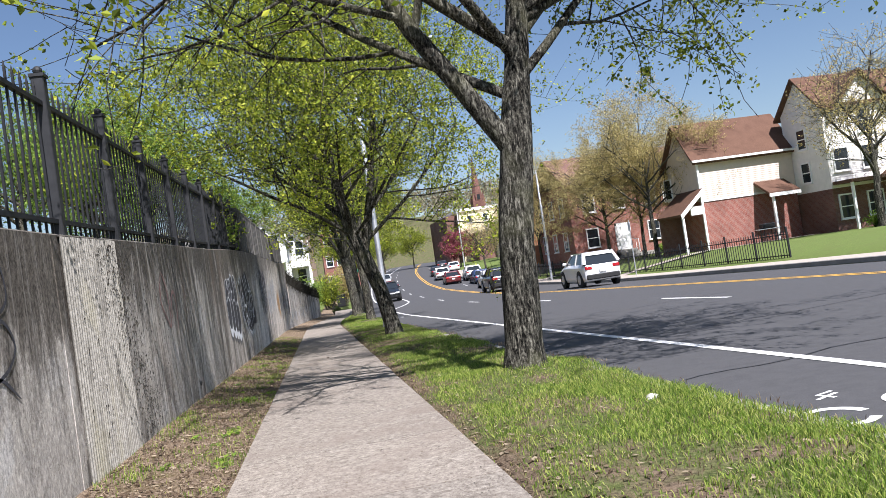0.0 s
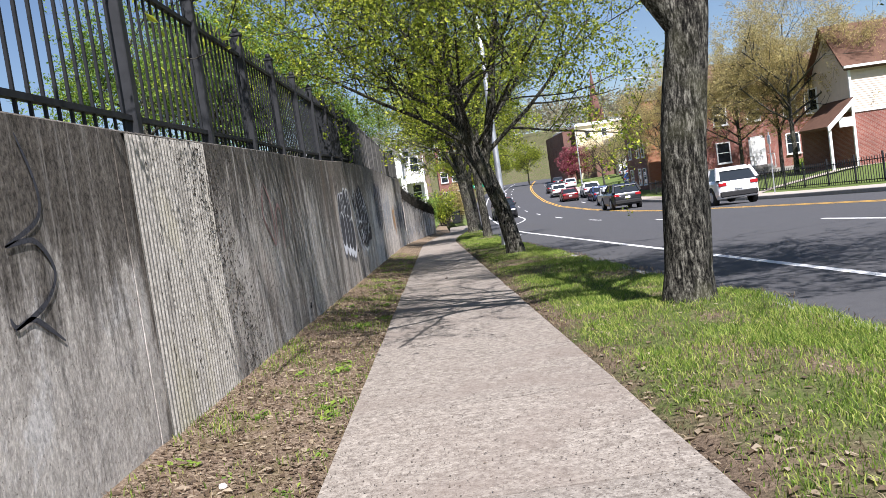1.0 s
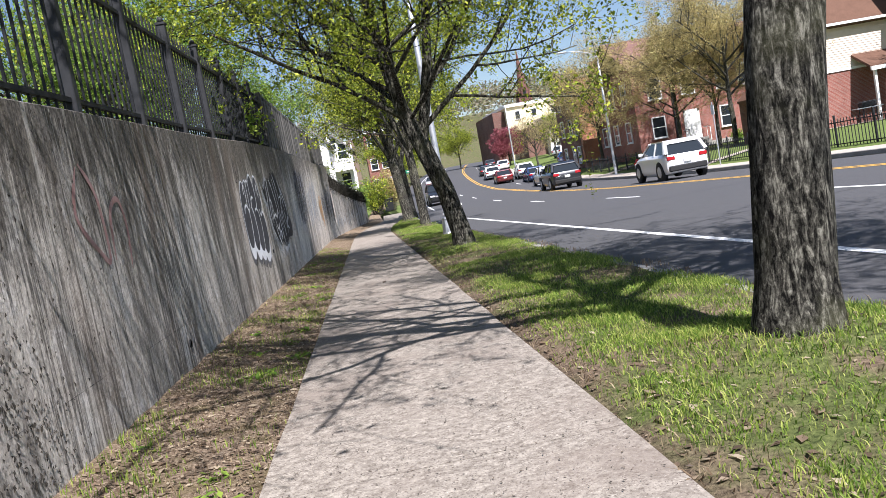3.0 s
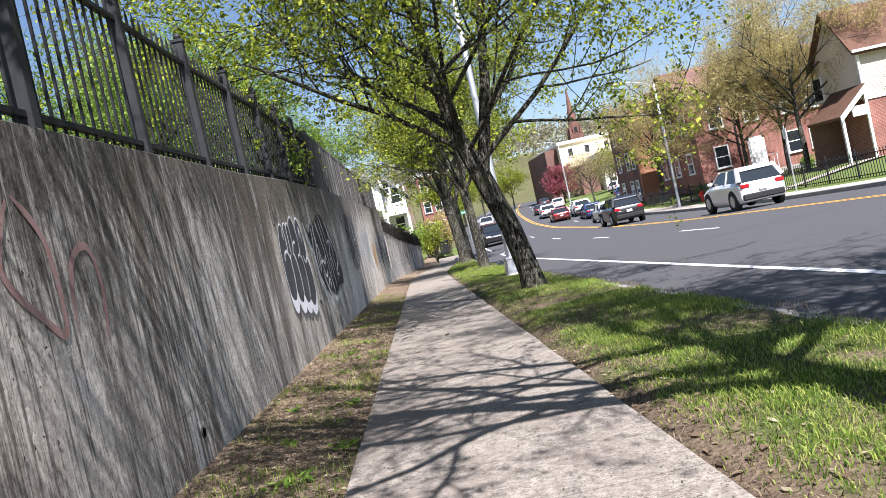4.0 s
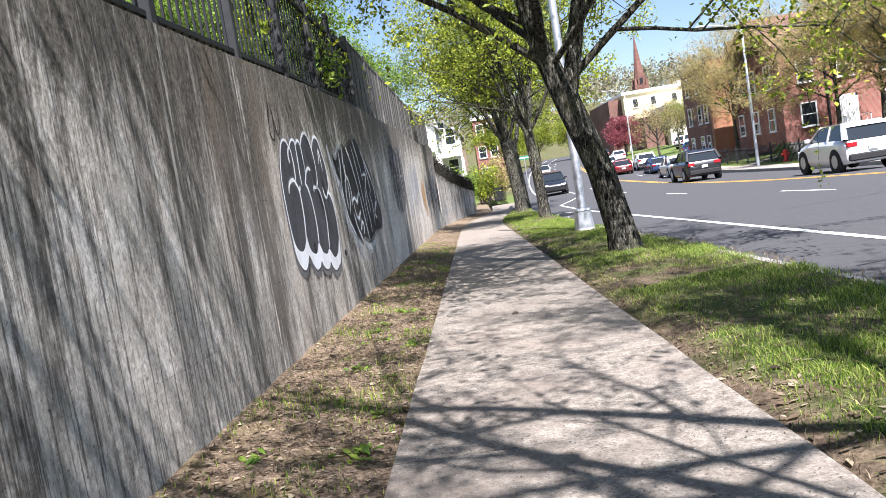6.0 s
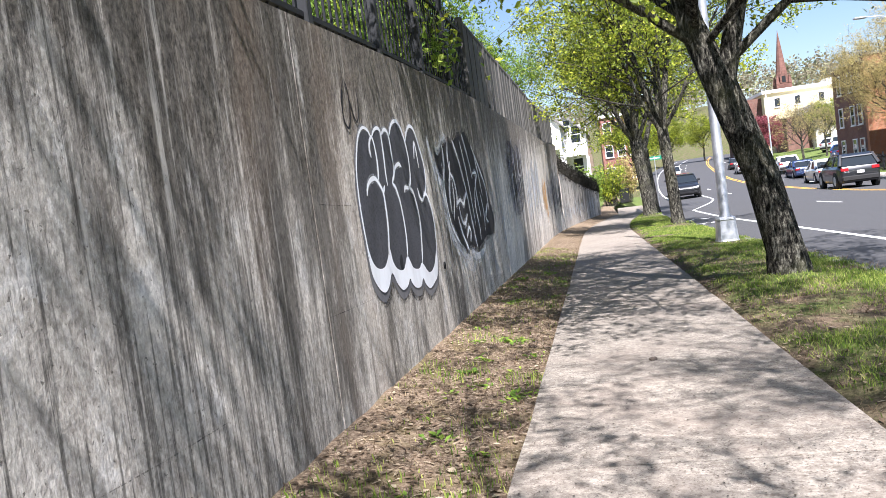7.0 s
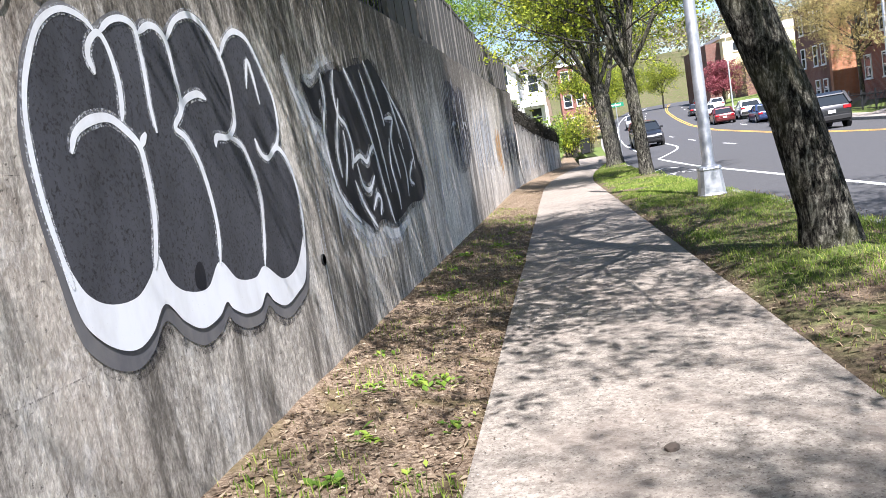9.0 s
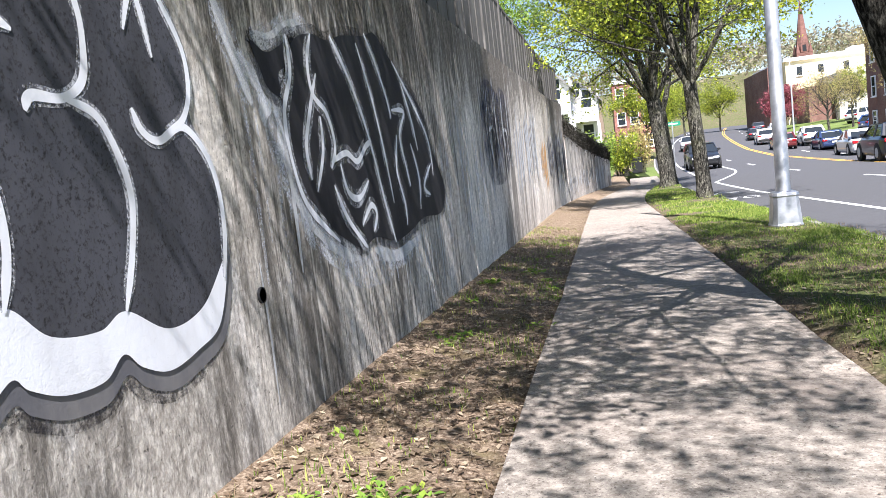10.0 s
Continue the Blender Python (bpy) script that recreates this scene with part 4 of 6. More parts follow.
        paint_stroke("overspray", c, w * 1.9, L + 0.0012 + 0.00004 * k, mist, g)

    for a, b, z in ((7.9, 9.3, 0.10), (9.9, 11.6, 0.05), (12.4, 13.2, 0.03), (14.42, 15.5, 0.175), (14.42, 15.15, 0.77)):
        paint_stroke("seam", [(a, z + 0.02), ((a + b) / 2, z), (b, z - 0.01)], 0.005, 0.0008, soot, bpy.data.objects["wall_retaining"], label="thin dark casting seam")
    g2 = tagged(new("graffiti"), "black lettering with white spiky outlines on grey haze", "graffiti")
    for k in range(40):
        y = 17.6 + 4.2 * ((k * 0.618) % 1)
        z = 0.25 + 0.9 * ((k * 0.377) % 1)
        paint_stroke("drip", [(y, z), (y + 0.012, z - 0.3), (y + 0.008, z - 0.6 - 0.3 * ((k * 0.73) % 1))], 0.018 + 0.02 * ((k * 0.41) % 1), L - 0.001 + 0.00005 * k, mist if k % 3 else pale, g2)
    paint_fill("haze", [(17.85, 0.89), (18.0, 0.88), (18.04, 0.72), (18.11, 0.54), (18.3, 0.36), (18.59, 0.22), (18.94, 0.11), (19.6, 0.05), (19.5, -0.12), (18.88, -0.08), (18.47, 0.10), (18.13, 0.33), (17.95, 0.52), (17.86, 0.7)], L - 0.003, mist, g2)
    for k, (c, w) in enumerate((([(18.02, 0.88), (18.05, 0.66), (18.17, 0.45), (18.5, 0.24), (18.9, 0.1)], 0.13), ([(17.81, 1.2), (17.98, 1.19), (18.35, 1.31), (18.63, 1.24)], 0.07), ([(17.66, 1.1), (17.86, 1.0), (18.21, 1.12)], 0.09),
                              ([(17.5, 1.3), (17.62, 1.1), (17.74, 0.9)], 0.08), ([(17.8, 0.85), (17.95, 0.93), (18.05, 0.8)], 0.11), ([(19.2, 0.1), (19.7, 0.0), (20.4, 0.05)], 0.08))):
        paint_stroke("haze_line", c, w, L - 0.002 + 0.0003 * k, pale, g2)
        paint_stroke("overspray", c, w * 2.2, L - 0.0005 + 0.0002 * k, mist, g2)
    wing = [(17.8, 1.17), (17.97, 1.14), (18.29, 1.25), (18.28, 1.13), (18.06, 1.06), (18.07, 0.95), (17.92, 0.98), (17.86, 1.06)]
    mass = [(18.28, 1.23), (18.53, 1.3), (18.78, 1.3), (19.04, 1.36), (19.49, 1.42), (19.76, 1.47), (20.12, 1.33), (20.46, 1.2), (20.93, 1.0), (21.18, 0.68), (21.5, 0.38), (21.25, 0.17), (20.59, 0.18), (20.11, 0.12), (19.7, 0.1), (19.26, 0.17), (18.96, 0.14), (18.64, 0.24), (18.38, 0.34), (18.2, 0.48), (18.1, 0.62), (18.09, 0.78), (18.07, 0.91), (18.18, 1.07)]
    for k, letter in enumerate((wing, mass)):
        paint_fill("letter", letter, L + 0.0012 + 0.0006 * k, black, g2)
        paint_stroke("overspray", letter, 0.10, L + 0.0009 + 0.0006 * k, soot, g2, True)
    for k, c in enumerate(([(18.53, 1.3), (18.44, 1.15), (18.46, 0.99), (18.63, 0.9), (18.7, 0.73), (18.6, 0.61)], [(18.54, 1.1), (18.38, 0.89), (18.28, 0.72), (18.3, 0.56)], [(18.61, 0.64), (18.87, 0.69), (19.06, 0.64), (19.26, 0.73), (19.39, 0.76)],
                         [(18.75, 0.63), (18.83, 0.47), (19.02, 0.43), (19.23, 0.52)], [(18.61, 0.52), (18.74, 0.35), (18.93, 0.21), (19.06, 0.13)], [(19.01, 0.27), (19.22, 0.37), (19.32, 0.31), (19.22, 0.21)],
                         [(18.83, 1.33), (19.05, 1.15), (19.27, 0.9), (19.41, 0.66), (19.54, 0.36), (19.69, 0.09)], [(19.5, 1.44), (19.68, 1.28), (19.86, 1.07), (19.93, 0.92)], [(19.96, 0.98), (20.3, 0.98), (20.11, 0.81), (20.18, 0.61), (20.26, 0.44)],
                         [(20.03, 0.81), (19.92, 0.57), (20.04, 0.33), (20.04, 0.17)], [(20.12, 1.33), (20.65, 1.04), (21.02, 0.78), (21.08, 0.49)], [(21.02, 0.59), (20.7, 0.42), (20.89, 0.34)], [(18.19, 1.25), (18.19, 1.07), (18.06, 0.88), (18.08, 0.65), (18.21, 0.43), (18.59, 0.22)],
                         [(19.3, 1.35), (19.5, 1.05), (19.65, 0.7), (19.75, 0.35)], [(20.4, 0.75), (20.55, 0.5), (20.5, 0.25)], [(20.3, 1.2), (20.5, 0.95), (20.62, 0.7)], [(18.35, 0.5), (18.5, 0.7), (18.52, 0.88)])):
        paint_stroke("white_line", c, 0.036, L + 0.0032 + 0.0001 * k, white, g2)
        paint_stroke("overspray", c, 0.10, L + 0.0022 + 0.00004 * k, mist, g2)

    g3 = tagged(new("graffiti"), "dark blue bubble lettering with thin white lines", "graffiti")
    thin_blue = overspray("thin_blue_paint", (0.030, 0.040, 0.085), 0.9)
    paint_fill("lettering", [(24.5, 1.52), (24.2, 1.1), (24.2, 0.7), (24.6, 0.3), (25.6, 0.22), (26.6, 0.4), (27.2, 1.0), (26.9, 1.5), (26.3, 1.62), (25.9, 1.5), (25.2, 1.62)], L, thin_blue, g3)
    for c in ([(24.8, 1.5), (24.7, 1.0), (25.0, 0.4)], [(25.6, 1.5), (25.5, 1.0), (25.8, 0.35)], [(26.3, 1.5), (26.2, 1.0), (26.6, 0.5)], [(24.5, 0.9), (25.1, 1.0), (25.3, 0.85)], [(26.0, 0.9), (26.5, 1.0), (26.8, 0.8)]):
        paint_stroke("white_line", c, 0.05, L + 0.004, pale, g3)
    rs = random.Random(8)

    def scribble(root, y0, y1, z0, z1, n, width, material, name, lift):
        """loose up-and-down spray strokes"""
        for k in range(n):
            y = y0 + (y1 - y0) * (k + rs.random()) / n
            a, b = z1 - rs.random() * 0.3 * (z1 - z0), z0 + rs.random() * 0.35 * (z1 - z0)
            paint_stroke(name, [(y, a), (y + rs.uniform(-0.12, 0.12), a * 0.6 + b * 0.4), (y + rs.uniform(-0.1, 0.2), b)], width * rs.uniform(0.6, 1.4), lift + 0.0004 * k, material, root)

    g4 = tagged(new("graffiti"), "faded pale spray strokes with an orange stripe", "graffiti")
    scribble(g4, 27.7, 32.0, -0.1, 1.5, 16, 0.16, pale, "pale_stroke", L)
    scribble(g4, 33.2, 34.9, -0.5, 1.0, 7, 0.2, orange, "orange_stroke", L)
    g5 = tagged(new("graffiti"), "blue and black scrawl on pale paint", "graffiti")
    scribble(g5, 35.6, 41.5, -0.6, 1.4, 18, 0.16, blue, "blue_stroke", L)
    scribble(g5, 36.0, 41.5, -0.7, 1.5, 14, 0.10, pale, "pale_stroke", L + 0.009)
    scribble(g5, 37.5, 41.4, -0.8, 1.0, 8, 0.12, black, "black_stroke", L + 0.016)
    g9 = tagged(new("graffiti"), "faded pale and dark drips on the lower wall", "graffiti")
    scribble(g9, 42.2, 53.5, -1.0, -0.1, 26, 0.16, pale, "pale_stroke", L + 0.024)
    scribble(g9, 42.2, 49.0, -0.9, 0.3, 14, 0.14, soot, "dark_stroke", L + 0.036)
    scribble(g3, 24.1, 27.4, -0.1, 1.7, 14, 0.05, pale, "pale_drip", L - 0.003)
    scribble(g3, 21.4, 24.0, -0.3, 1.3, 12, 0.07, mist, "pale_drip", L)
    scribble(g3, 24.3, 27.0, 0.25, 1.55, 10, 0.06, black, "dark_stroke", L + 0.005)
    scribble(g4, 27.5, 33.0, -0.5, 1.2, 18, 0.12, mist, "white_stroke", L + 0.008)

    g6 = tagged(new("graffiti"), "faded dark looping tag brushed on smooth concrete", "graffiti")
    for c in ([(4.93, 1.4), (5.03, 1.2), (5.0, 1.06), (4.73, 0.96)], [(4.73, 0.96), (4.95, 0.97), (5.07, 0.84), (4.95, 0.72), (4.70, 0.65)], [(4.68, 0.70), (4.72, 0.66), (4.85, 0.67), (5.06, 0.55)]):
        paint_stroke("brush_line", c, 0.022, L, dark, g6)
    g7 = tagged(new("graffiti"), "small black oval tag under the coping", "graffiti")
    for c in ([(15.2, 1.52), (15.13, 1.4), (15.12, 1.28), (15.2, 1.23), (15.26, 1.32), (15.27, 1.46), (15.22, 1.53)], [(15.3, 1.36), (15.38, 1.28), (15.46, 1.36), (15.46, 1.5)], [(15.27, 1.42), (15.33, 1.34)],):
        paint_stroke("brush_line", c, 0.018, L, black, g7)
    g8 = tagged(new("graffiti"), "faint red spray marks on stained concrete", "graffiti")
    for c in ([(9.35, 1.28), (9.2, 1.0), (9.45, 0.78), (9.62, 0.72), (9.6, 1.1), (9.4, 1.3)], [(9.72, 0.7), (9.8, 1.0), (10.0, 1.08), (10.08, 0.9), (10.02, 0.62)],):
        paint_stroke("red_line", c, 0.04, L, red, g8)


def weep_hole(y, z):
    """a short drain pipe in the wall; its bore's shade is black colour on a shallow end"""
    root = tagged(new("drain_pipe"), "drain hole in the wall, its dark bore coloured black", "pipe", "drain pipes in the wall")
    root.matrix_world = pose(WALL_X, y, z, 0, 90, 0)
    bm = bmesh.new()
    verts, faces = [], []
    ring_tube(verts, faces, [Vector((0, 0, -0.02)), Vector((0, 0, 0.010)), Vector((0, 0, 0.010)), Vector((0, 0, 0.002))], [0.034, 0.034, 0.028, 0.028], 14)
    bm.free()
    o = new("pipe", mesh_from("pipe", verts, faces, M_BLACK))
    o.parent = root


# ---------------------------------------------------------------- street lamps, poles, signs


def tube(pts, rad, n=12):
    verts, faces = [], []
    ring_tube(verts, faces, [Vector(p) for p in pts], rad, n)
    bm = bmesh.new()
    me = mesh_from("tmp", verts, faces)
    bm.from_mesh(me)
    bpy.data.meshes.remove(me)
    return bm


def street_lamp(label, x, y, z, arm=(1, 0), base=True, height=9.0, group=""):
    root = tagged(new("street_lamp"), label, "street lamp", group)
    root.matrix_world = pose(x, y, z)
    if base:
        bm = bmesh.new()
        rings = [(0.205, 0.0), (0.205, 0.03), (0.195, 0.05), (0.165, 0.42), (0.175, 0.44), (0.165, 0.48), (0.12, 0.50)]
        prev = None
        for r, h in rings:
            cur = [bm.verts.new((sx * r, sy * r, h)) for sx, sy in ((-1, -0.72), (-0.72, -1), (0.72, -1), (1, -0.72), (1, 0.72), (0.72, 1), (-0.72, 1), (-1, 0.72))]
            if prev:
                for i in range(8):
                    bm.faces.new((prev[i], prev[(i + 1) % 8], cur[(i + 1) % 8], cur[i]))
            prev = cur
        bm.faces.new(prev)
        b = part("base", bm, M_ALU, root, "square cast aluminium base")
        part("access_cover", boxes((-0.08, -0.195, 0.10, 0.08, -0.176, 0.33), bevel=0.006, m=Matrix.Rotation(radians(-4.5), 4, "X")), M_ALU, b)
        for sx in (-1, 1):
            part("bolt_cover", boxes((sx * 0.13 - 0.03, -0.21, 0.0, sx * 0.13 + 0.03, -0.15, 0.05), bevel=0.008), M_ALU, b)
    z0 = 0.48 if base else 0.0
    part("pole", tube([(0, 0, z0), (0, 0, z0 + 0.08), (0, 0, height * 0.5), (0, 0, height)], [0.115, 0.098, 0.085, 0.062], 16), M_ALU, root, smooth=True)
    ax, ay = arm
    part("arm", tube([(0, 0, height - 0.3), (ax * 0.6, ay * 0.6, height + 0.12), (ax * 1.5, ay * 1.5, height + 0.38), (ax * 2.3, ay * 2.3, height + 0.42)], [0.035, 0.032, 0.028, 0.025], 8), M_ALU, root, smooth=True)
    m = pose(ax * 2.55, ay * 2.55, height + 0.41, 0, 0, math.degrees(math.atan2(ay, ax)))
    part("lamp_head", boxes((-0.33, -0.14, -0.05, 0.33, 0.14, 0.06), bevel=0.04, m=m), M_ALU, root)
    return root


def wooden_pole(x, y, z, h):
    root = tagged(new("utility_pole"), "slim weathered wooden utility pole beside the footway", "pole")
    root.matrix_world = pose(x, y, z)
    part("shaft", tube([(0, 0, -0.3), (0, 0, h * 0.5), (0, 0, h)], [0.14, 0.12, 0.09], 12), plain("weathered_wood", (0.34, 0.27, 0.20), 0.9, 0, 0.2, 0.3, 5), root)
    part("crossarm", boxes((-0.9, -0.05, h - 0.7, 0.9, 0.05, h - 0.58)), plain("crossarm_wood", (0.28, 0.22, 0.17), 0.9, 0, 0.2, 0.3, 5), root)


build_ribs()
build_graffiti()
build_fence()


def ivy_remains():
    """dark dried suckers and leaves left clinging to the wall"""
    rs = random.Random(31)
    verts, faces = [], []
    for _ in range(1700):
        v = rs.random()
        y = 7.3 + 0.9 * v + rs.gauss(0, 0.24)
        z = wall_top(y) - 0.03 - v * 1.75
        if rs.random() < 0.2:
            y, z = rs.uniform(6.2, 9.4), wall_top(8) - rs.random() ** 1.6 * 1.5
        s = rs.uniform(0.004, 0.017)
        a = rs.uniform(0, 6.28)
        c, d = math.cos(a) * s * 0.55, math.sin(a) * s * 1.3
        j = len(verts)
        x = WALL_X + (0.018 if y < 7.5 else 0.004)
        verts += [(x, y - c, z - d), (x + s * 0.5, y + d * 0.5, z - c * 0.5), (x + 0.002, y + c, z + d), (x + s * 0.3, y - d * 0.5, z + c * 0.5)]
        faces += [(j, j + 1, j + 2), (j, j + 2, j + 3)]
    tagged(new("ivy_remains", mesh_from("ivy_remains", verts, faces, plain("dried_ivy", (0.045, 0.04, 0.033), 0.9, 0, 0.2, 0.4))), "blackened dried ivy clinging to the wall", "ivy", kind="stuff")


ivy_remains()
weep_hole(17.58, 0.12)
weep_hole(11.08, -0.12)
street_lamp("tall silver aluminium street lamp on a square base", 2.12, 26.3, gz(26.3) - 0.005, (1, 0))
street_lamp("grey street lamp with curved arm across the road", 17.7, 58.3, gz(58.3) + 0.02, (-1, -0.1), False, 8.5, "street lamps along the road")
street_lamp("grey street lamp with curved arm across the road", 21.5, 112, gz(112), (-1, -0.1), False, 9, "street lamps along the road")
street_lamp("grey street lamp with curved arm across the road", 28.0, 150, gz(150), (-1, 0), False, 9, "street lamps along the road")


def street_sign(x, y):
    root = tagged(new("street_sign"), "green street name plate on a thin steel post", "sign")
    root.matrix_world = pose(x, y, gz(y))
    part("post", tube([(0, 0, -0.2), (0, 0, 1.5), (0, 0, 3.0)], [0.03, 0.03, 0.03], 8), M_ALU, root)
    plate = part("plate", boxes((-0.45, -0.01, 2.75, 0.45, 0.01, 2.98), bevel=0.004), plain("sign_green", (0.01, 0.20, 0.11), 0.5), root)
    part("lettering_bar", boxes((-0.3, -0.014, 2.83, 0.3, -0.0105, 2.9)), M_TRIM, plate)


street_sign(3.6, 60)


def slim_post(x, y):
    root = tagged(new("sign_post"), "slim grey steel sign post on the footway", "post")
    root.matrix_world = pose(x, y, gz(y) + 0.02)
    part("shaft", tube([(0, 0, -0.1), (0, 0, 1.5), (0, 0, 3.1)], [0.032, 0.032, 0.03], 8), M_ALU, root)
    part("plate", boxes((-0.02, -0.16, 2.5, 0.0, 0.16, 2.95), bevel=0.004), M_TRIM, root)


slim_post(17.3, 41.3)

# ---------------------------------------------------------------- buildings


def window(parent, x, y, z, w, h, face="-y", frame_mat=None, sash=True):
    """a framed sash window; face: the way it looks"""
    rot = {"-y": 0, "-x": -90, "x": 90}[face]
    m = pose(x, y, z, 0, 0, rot)
    t = 0.09
    fr = boxes((-w / 2 - t, -0.05, -t, w / 2 + t, 0.05, 0), (-w / 2 - t, -0.05, h, w / 2 + t, 0.05, h + t), (-w / 2 - t, -0.05, 0, -w / 2, 0.05, h), (w / 2, -0.05, 0, w / 2 + t, 0.05, h), m=m)
    win = part("window", fr, frame_mat or M_TRIM, parent)
    part("sill", boxes((-w / 2 - t - 0.05, -0.12, -t - 0.05, w / 2 + t + 0.05, 0.03, -t), m=m), frame_mat or M_TRIM, win)
    if sash:
        part("sash_bar", boxes((-w / 2, -0.035, h / 2 - 0.03, w / 2, 0.02, h / 2 + 0.03), m=m), frame_mat or M_TRIM, win)
        part("pane", boxes((-w / 2, -0.008, 0, w / 2, 0.012, h / 2 - 0.03), m=m), M_GLASS, win)
        part("pane", boxes((-w / 2, -0.022, h / 2 + 0.03, w / 2, -0.002, h), m=m), M_GLASS, win)
    else:
        part("pane", boxes((-w / 2, -0.01, 0, w / 2, 0.01, h), m=m), M_GLASS, win)
    return win


def lapped(x0, x1, y, z0, z1, board=0.13):
    """lapped siding facing -y, as one sheet with stepped boards"""
    bm = bmesh.new()
    n = int((z1 - z0) / board)
    prev = None
    for i in range(n + 1):
        z = z0 + (z1 - z0) * i / n
        if i:
            top = [bm.verts.new((x, y - 0.005, z)) for x in (x0, x1)]
            bm.faces.new((prev[0], prev[1], top[1], top[0]))
            if i < n:
                lip = [bm.verts.new((x, y - 0.03, z)) for x in (x0, x1)]
                bm.faces.new((top[0], top[1], lip[1], lip[0]))
                prev = lip
        else:
            prev = [bm.verts.new((x, y - 0.03, z)) for x in (x0, x1)]
    return bm


def lapped_x(y0, y1, x, z0, z1):
    bm = lapped(y0, y1, 0, z0, z1)
    bmesh.ops.transform(bm, matrix=Matrix(((0, 1, 0, x), (1, 0, 0, 0), (0, 0, 1, 0), (0, 0, 0, 1))), verts=bm.verts[:])
    return bm


def gable_roof(x0, x1, y0, y1, z, rise, along, over=0.35, thick=0.16):
    """two slopes with thickness; along 'x': the ridge runs in x"""
    bm = bmesh.new()
    if along == "x":
        ym = (y0 + y1) / 2
        k = rise / (ym - y0)
        prism(bm, [(y0 - over, z - over * k), (ym, z + rise), (ym, z + rise + thick), (y0 - over, z - over * k + thick)], "x", x0 - over, x1 + over)
        prism(bm, [(y1 + over, z - over * k), (y1 + over, z - over * k + thick), (ym, z + rise + thick), (ym, z + rise)], "x", x0 - over, x1 + over)
    else:
        xm = (x0 + x1) / 2
        k = rise / (xm - x0)
        prism(bm, [(x0 - over, z - over * k), (xm, z + rise), (xm, z + rise + thick), (x0 - over, z - over * k + thick)], "y", y0 - over, y1 + over)
        prism(bm, [(x1 + over, z - over * k), (x1 + over, z - over * k + thick), (xm, z + rise + thick), (xm, z + rise)], "y", y0 - over, y1 + over)
    return bm


def gable_wall(x0, x1, y, z, rise, thick=0.2):
    bm = bmesh.new()
    prism(bm, [(x0, z), (x1, z), ((x0 + x1) / 2, z + rise)], "y", y, y + thick)
    return bm


def siding_house():
    """two-storey house: brick below, cream siding above, brown roof; a taller white wing beside it"""
    h = tagged(new("house"), "two-storey house with brick base, cream siding and brown roof", "house")
    x0, x1, y0, y1, zb, ze = 25.3, 32.25, 48.0, 52.2, -0.95, 5.4
    zm = 2.6
    part("brick_wall", boxes((x0, y0, zb, x1, y1, zm)), M_BRICK, h, "red brick lower storey")
    part("upper_wall", boxes((x0, y0 + 0.02, zm, x1, y1, ze)), M_CREAM, h)
    part("siding", lapped(x0, x1, y0 - 0.0, zm, ze), M_CREAM, h, "cream lapped siding")
    part("siding", lapped_x(y0, y1, x0, zm, ze), M_CREAM, h, "cream lapped siding")
    part("roof", gable_roof(x0, x1, y0, y1, ze, 2.5, "x"), M_ROOF, h, "brown shingled roof")
    bm = bmesh.new()
    prism(bm, [(y0 + 0.02, ze), (y1 - 0.02, ze), ((y0 + y1) / 2, ze + 2.48)], "x", x0 + 0.01, x0 + 0.2)
    part("gable", bm, M_CREAM, h)
    part("gutter", boxes((x0 - 0.4, y0 - 0.5, ze - 0.28, x1, y0 - 0.36, ze - 0.14)), M_TRIM, h, "white gutter")
    part("downpipe", boxes((x0 - 0.02, y0 - 0.14, zb, x0 + 0.12, y0 - 0.02, ze - 0.2)), M_TRIM, h, "white downpipe")
    part("belt_board", boxes((x0, y0 - 0.06, zm - 0.08, x1, y0 - 0.035, zm + 0.06)), M_TRIM, h)
    # porch at the street end
    bm = bmesh.new()
    prism(bm, [(x0 - 1.75, 1.75), (x0 - 0.04, 3.25), (x0 - 0.04, 3.42), (x0 - 1.8, 1.9)], "y", y0 - 0.5, y0 + 3.0)
    p = part("porch_roof", bm, M_ROOF, h, "brown lean-to porch roof")
    bm = bmesh.new()
    prism(bm, [(x0 - 1.75, 1.6), (x0 - 0.04, 3.1), (x0 - 0.04, 3.4), (x0 - 1.78, 1.88)], "y", y0 - 0.58, y0 - 0.51)
    part("bargeboard", bm, M_TRIM, p, "white sloping bargeboard")
    part("porch_gable", boxes((x0 - 1.0, y0 - 0.45, 1.75, x0 - 0.06, y0 - 0.36, 2.3)), M_TRIM, p)
    part("porch_back", boxes((x0 - 1.7, y0 + 2.8, zb, x0 - 0.03, y0 + 2.95, 1.8)), M_BRICK_D, p)
    part("post", boxes((x0 - 1.65, y0 - 0.42, zb, x0 - 1.51, y0 - 0.28, 1.75)), M_TRIM, h)
    # canopy with posts beside the wing
    part("canopy", gable_roof(29.4, 31.2, y0 - 1.4, y0 + 1.4, 2.45, 0.75, "x", 0.2), M_ROOF, h, "brown canopy roof")
    part("fascia", boxes((29.2, y0 - 1.72, 2.2, 31.4, y0 - 1.62, 2.42)), M_TRIM, h)
    part("post", boxes((29.5, y0 - 1.5, zb, 29.64, y0 - 1.36, 2.4)), M_TRIM, h)
    window(h, x0 - 0.04, y0 + 4.2, 3.2, 0.9, 1.3, "-x")

    w = tagged(new("house"), "three-storey white sided house wing with gables and brown roof", "house")
    a0, a1, b0, b1, top = 32.3, 44, 44.5, 48.6, 7.5
    zbw = -0.9
    part("brick_wall", boxes((a0, b0, zbw, a1, b1, 2.1)), M_BRICK_D, w, "dark brick lower storey")
